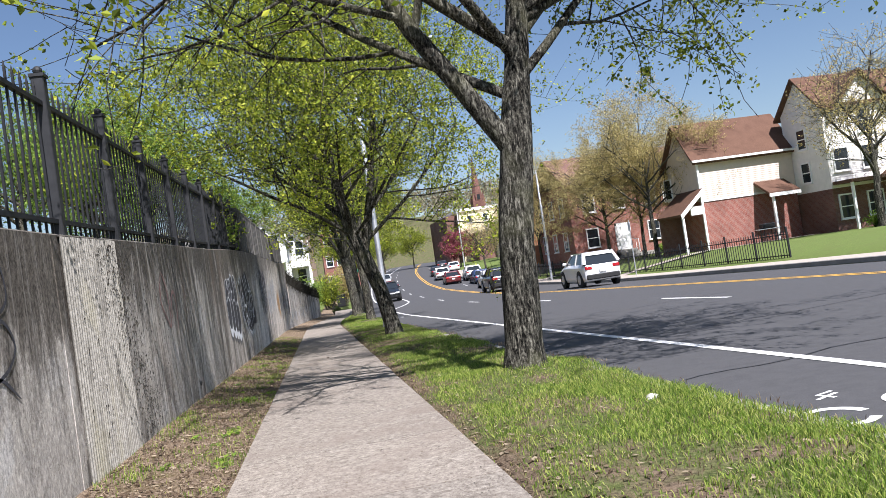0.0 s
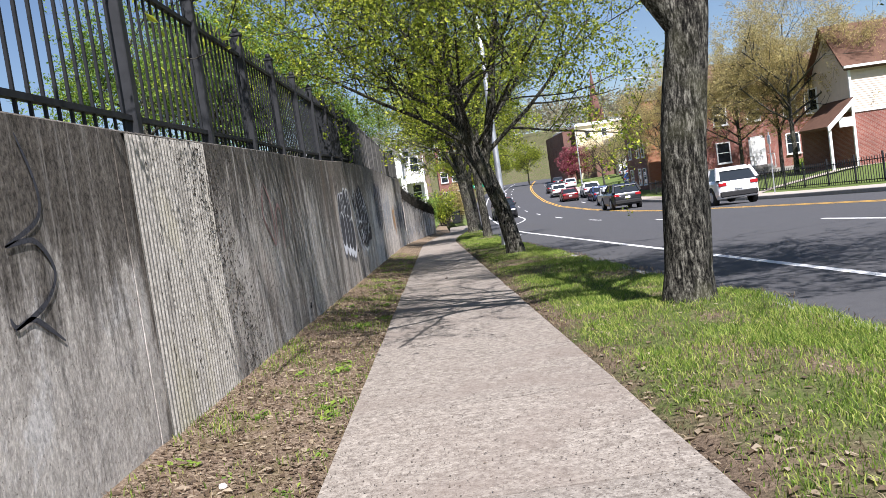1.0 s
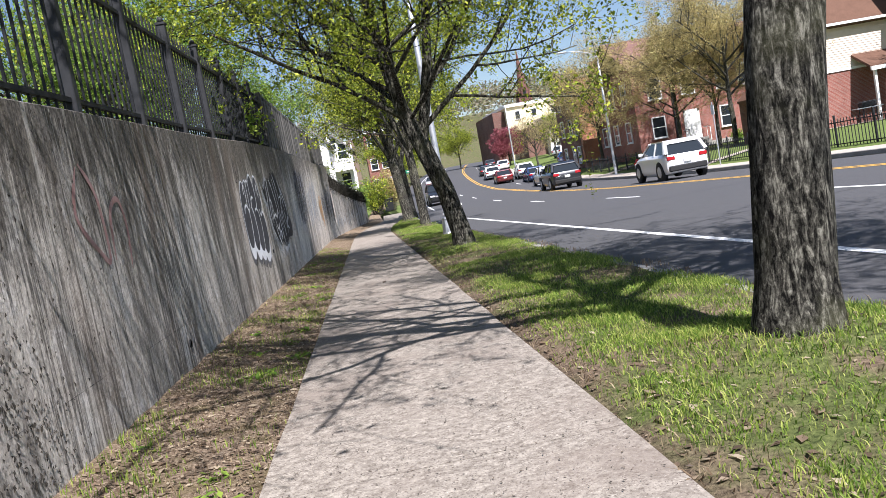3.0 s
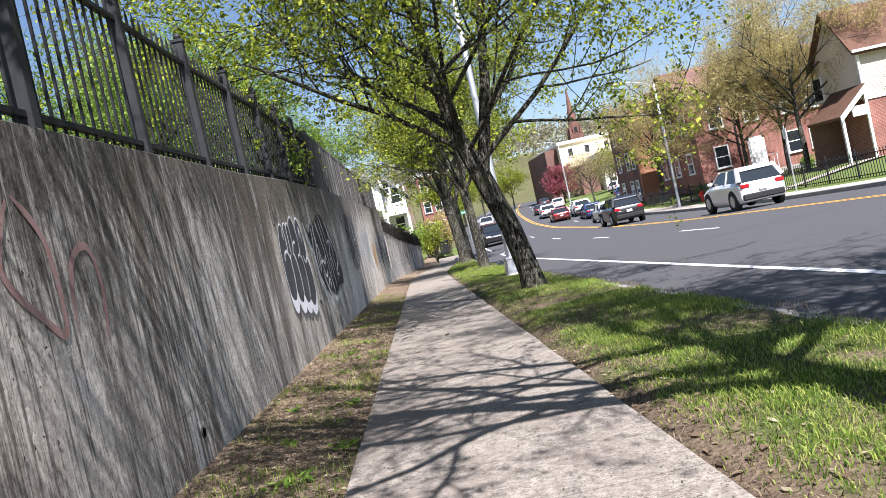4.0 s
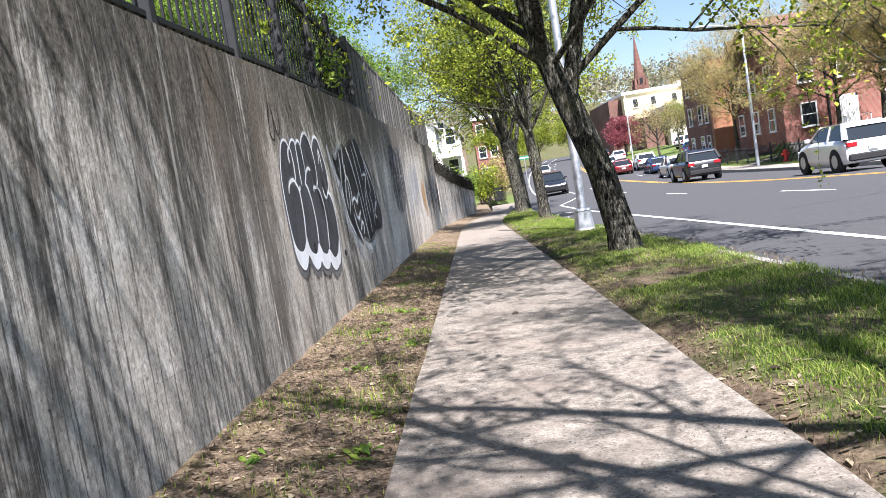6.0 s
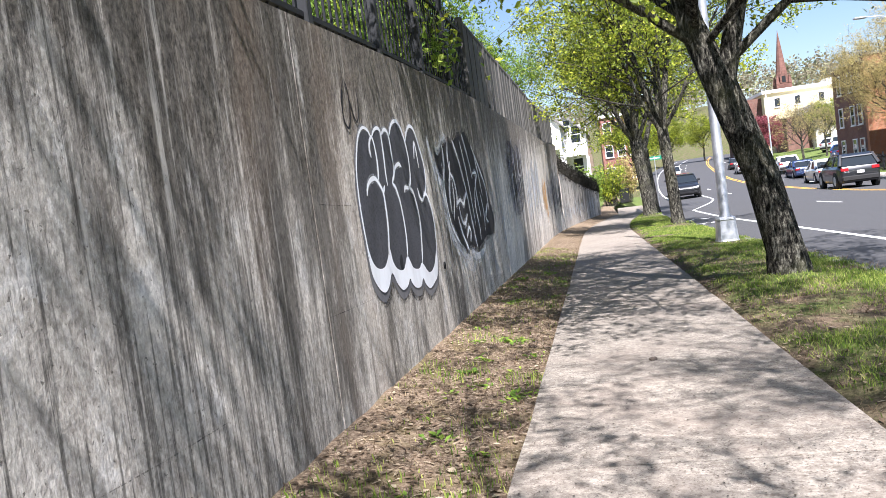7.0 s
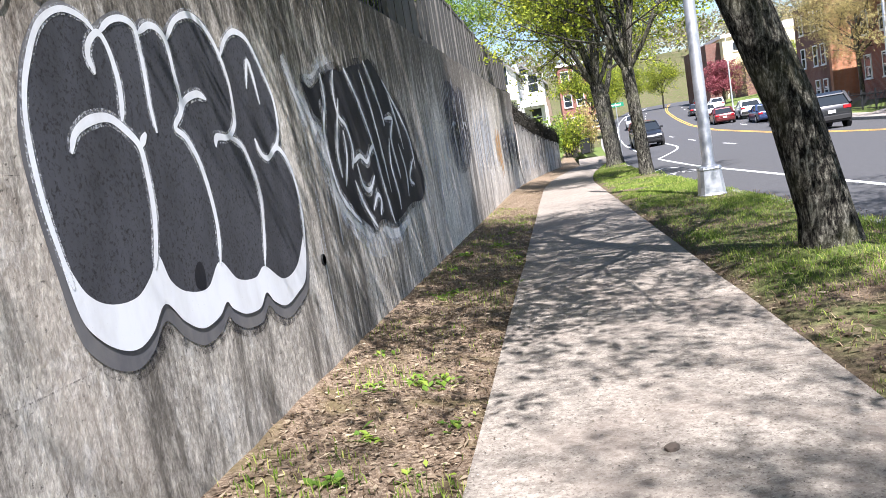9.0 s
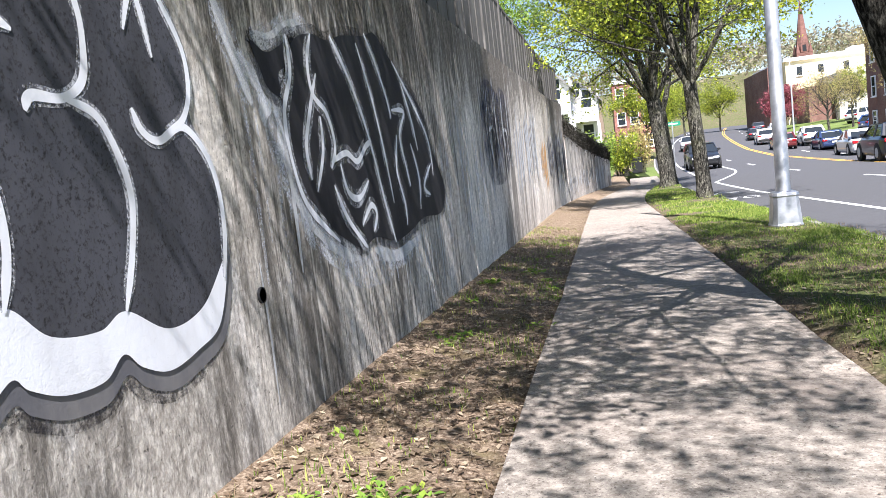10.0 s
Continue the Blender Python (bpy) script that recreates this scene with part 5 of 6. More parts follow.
    part("upper_wall", boxes((a0, b0 + 0.02, 2.1, a1, b1, top)), M_WHITE, w)
    part("siding", lapped(a0, a1, b0, 2.1, top), M_WHITE, w, "white lapped siding")
    part("siding", lapped_x(b0, b1, a0, 2.1, top), M_WHITE, w, "white lapped siding")
    part("roof", gable_roof(a0, a1, b0, b1, top, 2.0, "x"), M_ROOF, w, "brown shingled roof")
    bm = bmesh.new()
    prism(bm, [(b0 + 0.02, top), (b1 - 0.02, top), ((b0 + b1) / 2, top + 1.98)], "x", a0 + 0.01, a0 + 0.2)
    part("gable", bm, M_WHITE, w)
    bm = gable_wall(33.0, 36.8, b0 - 0.3, top - 0.3, 2.0, 0.5)
    part("gable", bm, M_WHITE, w)
    part("gable_roof", gable_roof(33.0, 36.8, b0 - 0.4, b0 + 3.5, top - 0.3, 2.0, "y", 0.35), M_ROOF, w)
    for xx, zz in ((33.2, 3.2), (35.2, 3.2), (35.2, 5.5), (38.6, 3.4), (38.6, 5.5)):
        window(w, xx, b0 - 0.04, zz, 0.95, 1.35)
    for xx in (33.2, 35.2):
        window(w, xx, b0 - 0.04, 0.2, 1.0, 1.4)
    window(w, a0 - 0.04, b0 + 2.2, 5.0, 0.8, 1.2, "-x")
    window(w, a0 - 0.04, b0 + 2.2, 2.8, 0.8, 1.2, "-x")
    part("door", boxes((37.2, b0 - 1.9, -0.65, 38.2, b0 - 1.82, 1.5), bevel=0.01), M_TRIM, w, "white panelled door")
    part("porch_wall", boxes((36.6, b0 - 1.8, -0.7, 40.5, b0 - 0.02, 2.2)), M_BRICK_D, w)
    part("porch_roof", gable_roof(35.6, 40.8, b0 - 2.6, b0 - 0.1, 2.3, 1.5, "y", 0.3), M_ROOF, w)
    part("porch_gable", gable_wall(35.5, 40.9, b0 - 2.7, 2.25, 1.5, 0.12), M_TRIM, w)
    for xx in (32.5, 34.2, 36.0):
        part("post", boxes((xx, b0 - 1.6, -0.7, xx + 0.14, b0 - 1.46, 2.3)), M_TRIM, w)
    part("veranda_roof", boxes((32.35, b0 - 1.8, 2.3, 36.2, b0 - 0.06, 2.5)), M_ROOF, w)
    part("downpipe", boxes((36.8, b0 - 0.16, 2.1, 36.92, b0 - 0.05, top)), M_TRIM, w)


def grill(x, y, z):
    root = tagged(new("barbecue"), "covered black barbecue on a steel cart", "barbecue")
    root.matrix_world = pose(x, y, z)
    part("hood", boxes((-0.45, -0.28, 0.85, 0.45, 0.28, 1.2), bevel=0.08), M_BLACK, root)
    part("shelf", boxes((-0.8, -0.25, 0.80, 0.8, 0.25, 0.85)), M_ALU, root)
    for sx in (-0.4, 0.36):
        for sy in (-0.22, 0.18):
            part("leg", boxes((sx, sy, 0, sx + 0.04, sy + 0.04, 0.82)), M_BLACK, root)


def brick_house():
    h = tagged(new("house"), "red brick two-storey terrace with white sash windows and door", "house")
    x0, x1, y0, y1, zb, ze = 21.9, 36.0, 64.0, 74.0, -0.9, 6.2
    part("wall", boxes((x0, y0, zb, x1, y1, ze)), M_BRICK, h, "red brick walls")
    part("roof", gable_roof(x0, x1, y0, y1, ze, 2.6, "x"), M_BRICK_D, h, "dark brown roof")
    part("plinth", boxes((x0 - 0.06, y0 - 0.06, zb - 0.4, x1, y0 - 0.01, zb + 0.5)), M_KERB, h)
    for k, xx in enumerate((23.6, 26.3, 29.2, 31.0, 33.2)):
        window(h, xx, y0 - 0.03, 3.6, 0.95, 1.5)
        if k != 1:
            window(h, xx, y0 - 0.03, 0.6, 0.95, 1.5)
    for k in range(2):
        for yy in (66.0, 69.0, 72.0):
            window(h, x0 - 0.03, yy, 0.6 + 3.0 * k, 0.95, 1.5, "-x")
    d = part("door", boxes((25.8, y0 - 0.1, 0.0, 26.8, y0 - 0.03, 2.1), bevel=0.01), M_TRIM, h, "white front door")
    part("door_frame", boxes((25.65, y0 - 0.07, 0.0, 25.8, y0 - 0.01, 2.3), (26.8, y0 - 0.07, 0.0, 26.95, y0 - 0.01, 2.3), (25.65, y0 - 0.07, 2.1, 26.95, y0 - 0.01, 2.3)), M_TRIM, h)
    part("steps", boxes((25.5, y0 - 1.2, zb - 0.3, 27.1, y0 - 0.1, -0.18), (25.5, y0 - 0.8, zb - 0.3, 27.1, y0 - 0.1, -0.0)), M_KERB, h)
    for xx in (25.45, 27.1):
        part("stair_rail", boxes((xx, y0 - 1.2, 0.75, xx + 0.05, y0 - 0.1, 0.8), (xx, y0 - 1.2, -0.3, xx + 0.05, y0 - 1.15, 0.8), (xx, y0 - 0.65, -0.3, xx + 0.03, y0 - 0.62, 0.8)), M_TRIM, h)
    part("downpipe", boxes((24.9, y0 - 0.12, zb, 25.02, y0 - 0.02, ze)), M_BLACK, h)


def apartment_block():
    h = tagged(new("apartment_building"), "three-storey dark brick flats with orange brick bay", "apartment building")
    zb, ze = -1.9, 7.2
    # side walls' shade is put into the colour: darker brick than the sunlit pier
    part("wall", boxes((21.5, 78.0, zb, 34, 86, ze)), M_BRICK_D, h, "brown brick walls, darkened for their shaded side")
    part("bay", boxes((21.4, 77.6, zb, 23.2, 78.1, ze + 0.25)), M_BRICK_O, h, "orange brick pier")
    part("wing", boxes((23.2, 77.4, zb, 34.0, 78.0, ze + 1.0)), M_BRICK_D, h, "dark brick front")
    part("coping", boxes((21.3, 77.5, ze + 0.25, 23.3, 78.2, ze + 0.4)), M_KERB, h)
    for xx in (23.2, 27.2, 30.7):
        part("merlon", boxes((xx, 77.3, ze + 1.0, xx + 0.8, 77.7, ze + 1.5)), M_BRICK_D, h)
    for k in range(3):
        z = -0.5 + 2.75 * k
        for xx in (24.3, 25.6, 28.2, 29.7, 32.0):
            window(h, xx, 77.36, z, 0.75, 1.5)
        for yy in (79.4, 81.2, 84.2):
            window(h, 21.46, yy, z, 0.8, 1.5, "-x")


def far_block():
    h = tagged(new("apartment_building"), "large pale yellow and white rendered building, flat roofed", "apartment building")
    part("wall", boxes((27.6, 142, -1, 47, 166, 10.2)), M_YWALL, h, "pale yellow walls")
    part("cornice", boxes((27.3, 141.6, 10.2, 47.3, 166, 10.7)), M_TRIM, h)
    part("dark_end", boxes((25.4, 144, -1, 27.6, 164, 9.8)), M_BRICK_D, h)
    part("front_wing", boxes((32.0, 132, -1, 44, 141.6, 6.8)), M_WWALL, h, "white front wing")
    part("wing_cornice", boxes((31.8, 131.8, 6.8, 44.2, 141.6, 7.1)), M_TRIM, h)
    part("brick_link", boxes((28.6, 134, -1, 32.0, 141.6, 5.8)), M_BRICK_D, h)
    for k in range(2):
        for xx in (33.4, 36.4, 39.4, 42.4):
            window(h, xx, 131.95, 1.2 + 2.9 * k, 0.8, 1.4, sash=False)
    for xx in (29.5, 32.5, 36, 40, 44):
        window(h, xx, 141.95, 8.0, 0.8, 1.3, sash=False)
    part("roof_unit", boxes((38, 146, 10.2, 40, 149, 11.6)), M_WWALL, h)


def church():
    h = tagged(new("church"), "brown stone church steeple with tall pointed spire", "church")
    stone = brick_material("brown_stone", (0.15, 0.075, 0.06), (0.20, 0.10, 0.08), (0.17, 0.12, 0.10), 0.5, 0.3)
    cx, cy = 51.2, 230.0
    part("tower", boxes((cx - 1.9, cy - 1.9, 0, cx + 1.9, cy + 1.9, 18.5)), stone, h)
    bm = bmesh.new()
    base = [bm.verts.new((cx + 1.75 * math.cos(a), cy + 1.75 * math.sin(a), 18.5)) for a in [math.pi / 8 + i * math.pi / 4 for i in range(8)]]
    tip = bm.verts.new((cx, cy, 32.6))
    for i in range(8):
        bm.faces.new((base[i], base[(i + 1) % 8], tip))
    part("spire", bm, stone, h)
    for sx in (-1, 1):
        for sy in (-1, 1):
            bm = bmesh.new()
            b = [bm.verts.new((cx + sx * 1.5 + 0.45 * i, cy + sy * 1.5 + 0.45 * j, 18.5)) for i, j in ((-1, -1), (1, -1), (1, 1), (-1, 1))]
            t = bm.verts.new((cx + sx * 1.5, cy + sy * 1.5, 21.3))
            for i in range(4):
                bm.faces.new((b[i], b[(i + 1) % 4], t))
            part("pinnacle", bm, stone, h)
    bm = bmesh.new()
    prism(bm, [(cx - 0.9, 18.6), (cx + 0.9, 18.6), (cx + 0.9, 20.2), (cx, 21.8), (cx - 0.9, 20.2)], "y", cy - 1.95, cy - 0.8)
    d = part("dormer", bm, stone, h)
    part("louvre", boxes((cx - 0.45, cy - 2.0, 18.8, cx + 0.45, cy - 1.96, 20.4)), M_BLACK, d)


def white_house(x, y, w, d, zb, ze, rise, label):
    h = tagged(new("house"), label, "house", "white gabled houses beyond the wall")
    part("wall", boxes((x, y, zb, x + w, y + d, ze)), M_WHITE, h)
    part("gable", gable_wall(x, x + w, y - 0.01, ze, rise, 0.25), M_WHITE, h)
    part("roof", gable_roof(x, x + w, y, y + d, ze, rise, "y", 0.35), plain("grey_shingles", (0.20, 0.19, 0.18), 0.9), h)
    for k in range(2):
        for f in (0.27, 0.73):
            window(h, x + w * f, y - 0.03, zb + 1.0 + 2.8 * k, 0.8, 1.4)
    window(h, x + w * 0.5, y - 0.03, ze + 0.3, 0.7, 1.0)
    for k in range(2):
        for f in (0.2, 0.5, 0.8):
            window(h, x + w + 0.03, y + d * f, zb + 1.0 + 2.8 * k, 0.8, 1.4, "x")
    part("porch", boxes((x, y - 1.8, zb + 2.6, x + w, y - 0.04, zb + 2.8), (x, y - 1.8, zb, x + 0.15, y - 1.65, zb + 2.6), (x + w - 0.15, y - 1.8, zb, x + w, y - 1.65, zb + 2.6)), M_TRIM, h)


siding_house()
grill(28.6, 46.2, ground_z(28.6, 46.2) + 0.0)
brick_house()
apartment_block()
far_block()
church()
white_house(-6.1, 72, 3.9, 9, 0.6, 5.2, 1.9, "white clapboard house with steep gable and porch")
white_house(-3.6, 80, 3.3, 9, 0.2, 4.7, 1.6, "white clapboard house with gable and porch")
white_house(-12.0, 68, 5.2, 9, 0.8, 5.0, 2.0, "white clapboard house with steep gable and porch")


def red_block():
    h = tagged(new("shop_building"), "low red brick building with flat roof and awning", "building")
    part("wall", boxes((1.6, 118, -0.5, 6.6, 128, 8.4)), M_BRICK, h)
    part("cornice", boxes((1.4, 117.8, 8.4, 6.8, 128, 8.8)), M_TRIM, h)
    for k in range(3):
        for xx in (2.5, 4.1, 5.7):
            window(h, xx, 117.95, 0.2 + 3.0 * k, 0.9, 1.5)


red_block()


def iron_fence(x0, y0, x1, y1, z0, z1, label):
    """low black railing in one run of separate bars"""
    root = tagged(new("railing"), label, "railing", "black railings across the road")
    L = math.hypot(x1 - x0, y1 - y0)
    root.matrix_world = pose(x0, y0, z0, 0, 0, math.degrees(math.atan2(y1 - y0, x1 - x0))) @ pose(0, 0, 0, 0, -math.degrees(math.atan2(z1 - z0, L)), 0)
    bar = bpy.data.meshes.get("railing_bar")
    if not bar:
        bm = boxes((-0.012, -0.012, 0.03, 0.012, 0.012, 1.15))
        bar = bpy.data.meshes.new("railing_bar")
        bm.to_mesh(bar)
        bm.free()
        bar.materials.append(M_BLACK)
    n = int(L / 0.2)
    for i in range(n + 1):
        o = new("bar", bar)
        o.parent = root
        o.location = (L * i / n, 0, 0)
    for h in (0.15, 1.0):
        part("rail", boxes((0, -0.02, h - 0.02, L, 0.02, h + 0.02)), M_BLACK, root)
    for i in range(int(L / 2.4) + 1):
        part("post", boxes((2.4 * i - 0.035, -0.035, -0.3, 2.4 * i + 0.035, 0.035, 1.3), bevel=0.006), M_BLACK, root)


for ya, yb in ((29, 36), (36, 43), (43, 50), (50, 57), (57, 64), (64, 71)):
    iron_fence(FAR_KERB + 2.6 + road_x(ya), ya, FAR_KERB + 2.6 + road_x(yb), yb, gz(ya) + 0.05, gz(yb) + 0.05, "low black iron railing along the lawn")


for pa, pb, lab in (((18.0, 44.8), (31.5, 46.0), "concrete path to the porch"), ((18.0, 61.0), (26.9, 62.4), "concrete path to the brick house")):
    verts, faces = [], []
    for i in range(13):
        px = pa[0] + (pb[0] - pa[0]) * i / 12
        for py in (pa[1], pb[1]):
            verts.append((px, py, ground_z(px, py) + 0.05))
    for i in range(12):
        faces.append((2 * i, 2 * i + 2, 2 * i + 3, 2 * i + 1))
    tagged(new("pavement_path", mesh_from("pavement_path", verts, faces, M_PAVE_FAR)), lab, "path", kind="structure")


def hydrant(x, y):
    root = tagged(new("fire_hydrant"), "squat red fire hydrant beside the footway", "hydrant")
    root.matrix_world = pose(x, y, ground_z(x, y))
    red = plain("hydrant_red", (0.55, 0.03, 0.02), 0.45)
    part("barrel", tube([(0, 0, 0), (0, 0, 0.06), (0, 0, 0.07), (0, 0, 0.55), (0, 0, 0.56), (0, 0, 0.62), (0, 0, 0.74)], [0.19, 0.19, 0.13, 0.13, 0.17, 0.17, 0.05], 14), red, root)
    for s in (-1, 1):
        part("outlet_cap", boxes((s * 0.18 - 0.06, -0.07, 0.36, s * 0.18 + 0.06, 0.07, 0.50), bevel=0.02), red, root)


hydrant(18.9, 57.0)


def wheelie_bin(x, y, z, colour, label):
    root = tagged(new("wheeled_bin"), label, "bin")
    root.matrix_world = pose(x, y, z)
    m = plain("bin_plastic", colour, 0.5)
    bm = bmesh.new()
    lo = [bm.verts.new(p) for p in ((-0.23, -0.25, 0.04), (0.23, -0.25, 0.04), (0.23, 0.25, 0.04), (-0.23, 0.25, 0.04))]
    hi = [bm.verts.new(p) for p in ((-0.3, -0.34, 1.0), (0.3, -0.34, 1.0), (0.3, 0.34, 1.0), (-0.3, 0.34, 1.0))]
    for i in range(4):
        bm.faces.new((lo[i], lo[(i + 1) % 4], hi[(i + 1) % 4], hi[i]))
    bm.faces.new(lo[::-1])
    part("body", bm, m, root)
    part("lid", boxes((-0.32, -0.38, 1.0, 0.32, 0.36, 1.07), bevel=0.02), m, root)
    for s in (-0.25, 0.21):
        part("wheel", boxes((s, 0.2, 0.0, s + 0.04, 0.38, 0.18), bevel=0.02), M_BLACK, root)


wheelie_bin(1.9, 70.5, gz(70.5), (0.02, 0.02, 0.022), "black wheeled rubbish bin beside shrubs")
wheelie_bin(2.1, 71.5, gz(71.5), (0.02, 0.02, 0.022), "black wheeled rubbish bin beside shrubs")

# ---------------------------------------------------------------- vehicles


def car(label, x, y, z, heading, colour, kind="sedan", toward=False, metal=0.3):
    """a vehicle with its rear toward -y when heading is 0"""
    root = tagged(new("car"), label, "car", "cars on the road")
    root.matrix_world = pose(x, y, z, 0, 0, heading)
    paint = Mat("car_paint", 0.28, metal, 0.6)
    paint.color(colour)
    paint.b.inputs["Coat Weight"].default_value = 0.6
    paint = paint.m
    rubber = bpy.data.materials.get("tyre_rubber") or plain("tyre_rubber", (0.02, 0.02, 0.02), 0.85)
    if kind == "suv":
        L, W, H, belt, ground, wr = 4.5, 0.95, 1.66, 1.10, 0.24, 0.38
        cabin = [(0.06, 0.0), (0.42, 0.46), (0.75, 0.54), (2.35, 0.52), (3.25, 0.02)]
    else:
        L, W, H, belt, ground, wr = 4.7, 0.9, 1.45, 0.94, 0.18, 0.33
        cabin = [(0.55, 0.0), (1.25, 0.46), (1.6, 0.51), (2.6, 0.50), (3.55, 0.02)]
    hood = belt - 0.06
    # lower body, built from cross-sections along its length
    bm = bmesh.new()
    secs = [(0.0, 0.80, ground + 0.18, belt - 0.22), (0.06, 0.92, ground + 0.06, belt - 0.05), (0.5, 1.0, ground, belt), (L * 0.45, 1.0, ground, belt), (L * 0.72, 1.0, ground, belt - 0.02), (L - 0.5, 0.97, ground, hood - 0.12), (L - 0.08, 0.86, ground + 0.05, hood - 0.25), (L, 0.74, ground + 0.14, hood - 0.36)]
    prev = None
    for yy, w, a, b in secs:
        ww = W * w
        ring = [(-ww * 0.93, a), (-ww, a + 0.18), (-ww, b - 0.14), (-ww * 0.90, b), (ww * 0.90, b), (ww, b - 0.14), (ww, a + 0.18), (ww * 0.93, a)]
        cur = [bm.verts.new((px, yy, pz)) for px, pz in ring]
        if prev:
            for i in range(8):
                bm.faces.new((prev[i], prev[(i + 1) % 8], cur[(i + 1) % 8], cur[i]))
        else:
            bm.faces.new(cur)
        prev = cur
    bm.faces.new(prev[::-1])
    bmesh.ops.recalc_face_normals(bm, faces=bm.faces[:])
    bmesh.ops.bevel(bm, geom=bm.edges[:], offset=0.035, segments=2, affect="EDGES", profile=0.5, clamp_overlap=True)
    body = part("body", bm, paint, root, smooth=True)
    # cabin: glass frustum with painted roof and pillars
    bm = bmesh.new()
    rings = []
    for yy, h in cabin:
        w0 = W * (0.90 - 0.22 * h / 0.7)
        rings.append([bm.verts.new((-w0, yy, belt - 0.03 + h)), bm.verts.new((w0, yy, belt - 0.03 + h))])
    lo = [[bm.verts.new((-W * 0.9, yy, belt - 0.03)), bm.verts.new((W * 0.9, yy, belt - 0.03))] for yy, h in cabin[1:-1]]
    for a, b in zip(rings, rings[1:]):
        bm.faces.new((a[0], a[1], b[1], b[0]))
    for s in (0, 1):
        bm.faces.new([rings[0][s], rings[1][s], lo[0][s]])
        for k in range(len(lo) - 1):
            bm.faces.new([rings[k + 1][s], rings[k + 2][s], lo[k + 1][s], lo[k][s]])
        bm.faces.new([rings[-2][s], rings[-1][s], lo[-1][s]])
    bmesh.ops.recalc_face_normals(bm, faces=bm.faces[:])
    part("cabin_glass", bm, M_GLASS, root, "dark tinted windows")
    rh = cabin[2][1]
    wt = W * (0.90 - 0.22 * rh / 0.7)
    bm = bmesh.new()
    prism(bm, [(cabin[1][0] - 0.08, belt - 0.05 + cabin[1][1]), (cabin[2][0], belt + rh - 0.02), (cabin[3][0] + 0.08, belt + cabin[3][1] - 0.03), (cabin[3][0], belt + cabin[3][1] + 0.025), (cabin[2][0], belt + rh + 0.03), (cabin[1][0] - 0.06, belt + cabin[1][1])], "x", -wt, wt)
    part("roof_panel", bm, paint, root)
    for s in (-1, 1):
        for k, (ya, yb) in enumerate(((cabin[0][0] + 0.03, cabin[1][0] + 0.05), (cabin[2][0] + 0.75, cabin[2][0] + 0.72), (cabin[-1][0] - 0.04, cabin[-2][0]))):
            bm = tube([(s * W * 0.905, ya, belt - 0.03), (s * (wt + 0.015), yb, belt - 0.03 + rh * 0.98)], [0.11 if k == 0 else 0.045, 0.09 if k == 0 else 0.04], 6)
            part("pillar", bm, paint, root)
        part("mirror", boxes((s * W * 1.0 - 0.1, L * 0.66, belt + 0.02, s * W * 1.0 + 0.1, L * 0.66 + 0.12, belt + 0.16), bevel=0.03), paint, root)
        for yy in (0.82, L - 0.9):
            arch = part("wheel_arch", tube([(s * W * 0.80, yy, wr), (s * (W + 0.008), yy, wr)], [wr + 0.07, wr + 0.07], 18), rubber, root)
            wheel = part("wheel", tube([(s * (W - 0.2), yy, wr), (s * (W - 0.19), yy, wr), (s * (W + 0.012), yy, wr), (s * (W + 0.022), yy, wr)], [wr * 0.9, wr, wr, wr * 0.9], 18), rubber, root)
            part("rim", tube([(s * (W + 0.01), yy, wr), (s * (W + 0.03), yy, wr)], [wr * 0.66, wr * 0.6], 14), M_ALU, wheel)
        part("tail_light", boxes((s * W * 0.72 - 0.17, -0.02, belt - 0.26, s * W * 0.72 + 0.17, 0.12, belt - 0.10), bevel=0.02), bpy.data.materials.get("tail_red") or plain("tail_red", (0.35, 0.01, 0.015), 0.25), root)
        part("headlight", boxes((s * W * 0.66 - 0.17, L - 0.12, hood - 0.36, s * W * 0.66 + 0.17, L + 0.01, hood - 0.24), bevel=0.02), bpy.data.materials.get("lamp_clear") or plain("lamp_clear", (0.7, 0.7, 0.72), 0.15), root)
    part("bumper", boxes((-W * 0.86, -0.05, ground + 0.12, W * 0.86, 0.1, ground + 0.36), bevel=0.04), rubber if kind == "suv" else paint, root)
    part("number_plate", boxes((-0.16, -0.062, belt - 0.40, 0.16, -0.03, belt - 0.26)), M_TRIM, root)
    part("grille", boxes((-W * 0.5, L - 0.02, hood - 0.52, W * 0.5, L + 0.015, hood - 0.40), bevel=0.01), M_BLACK, root)
    return root


def rz(x, y):
    return road_z(x, y) + 0.002


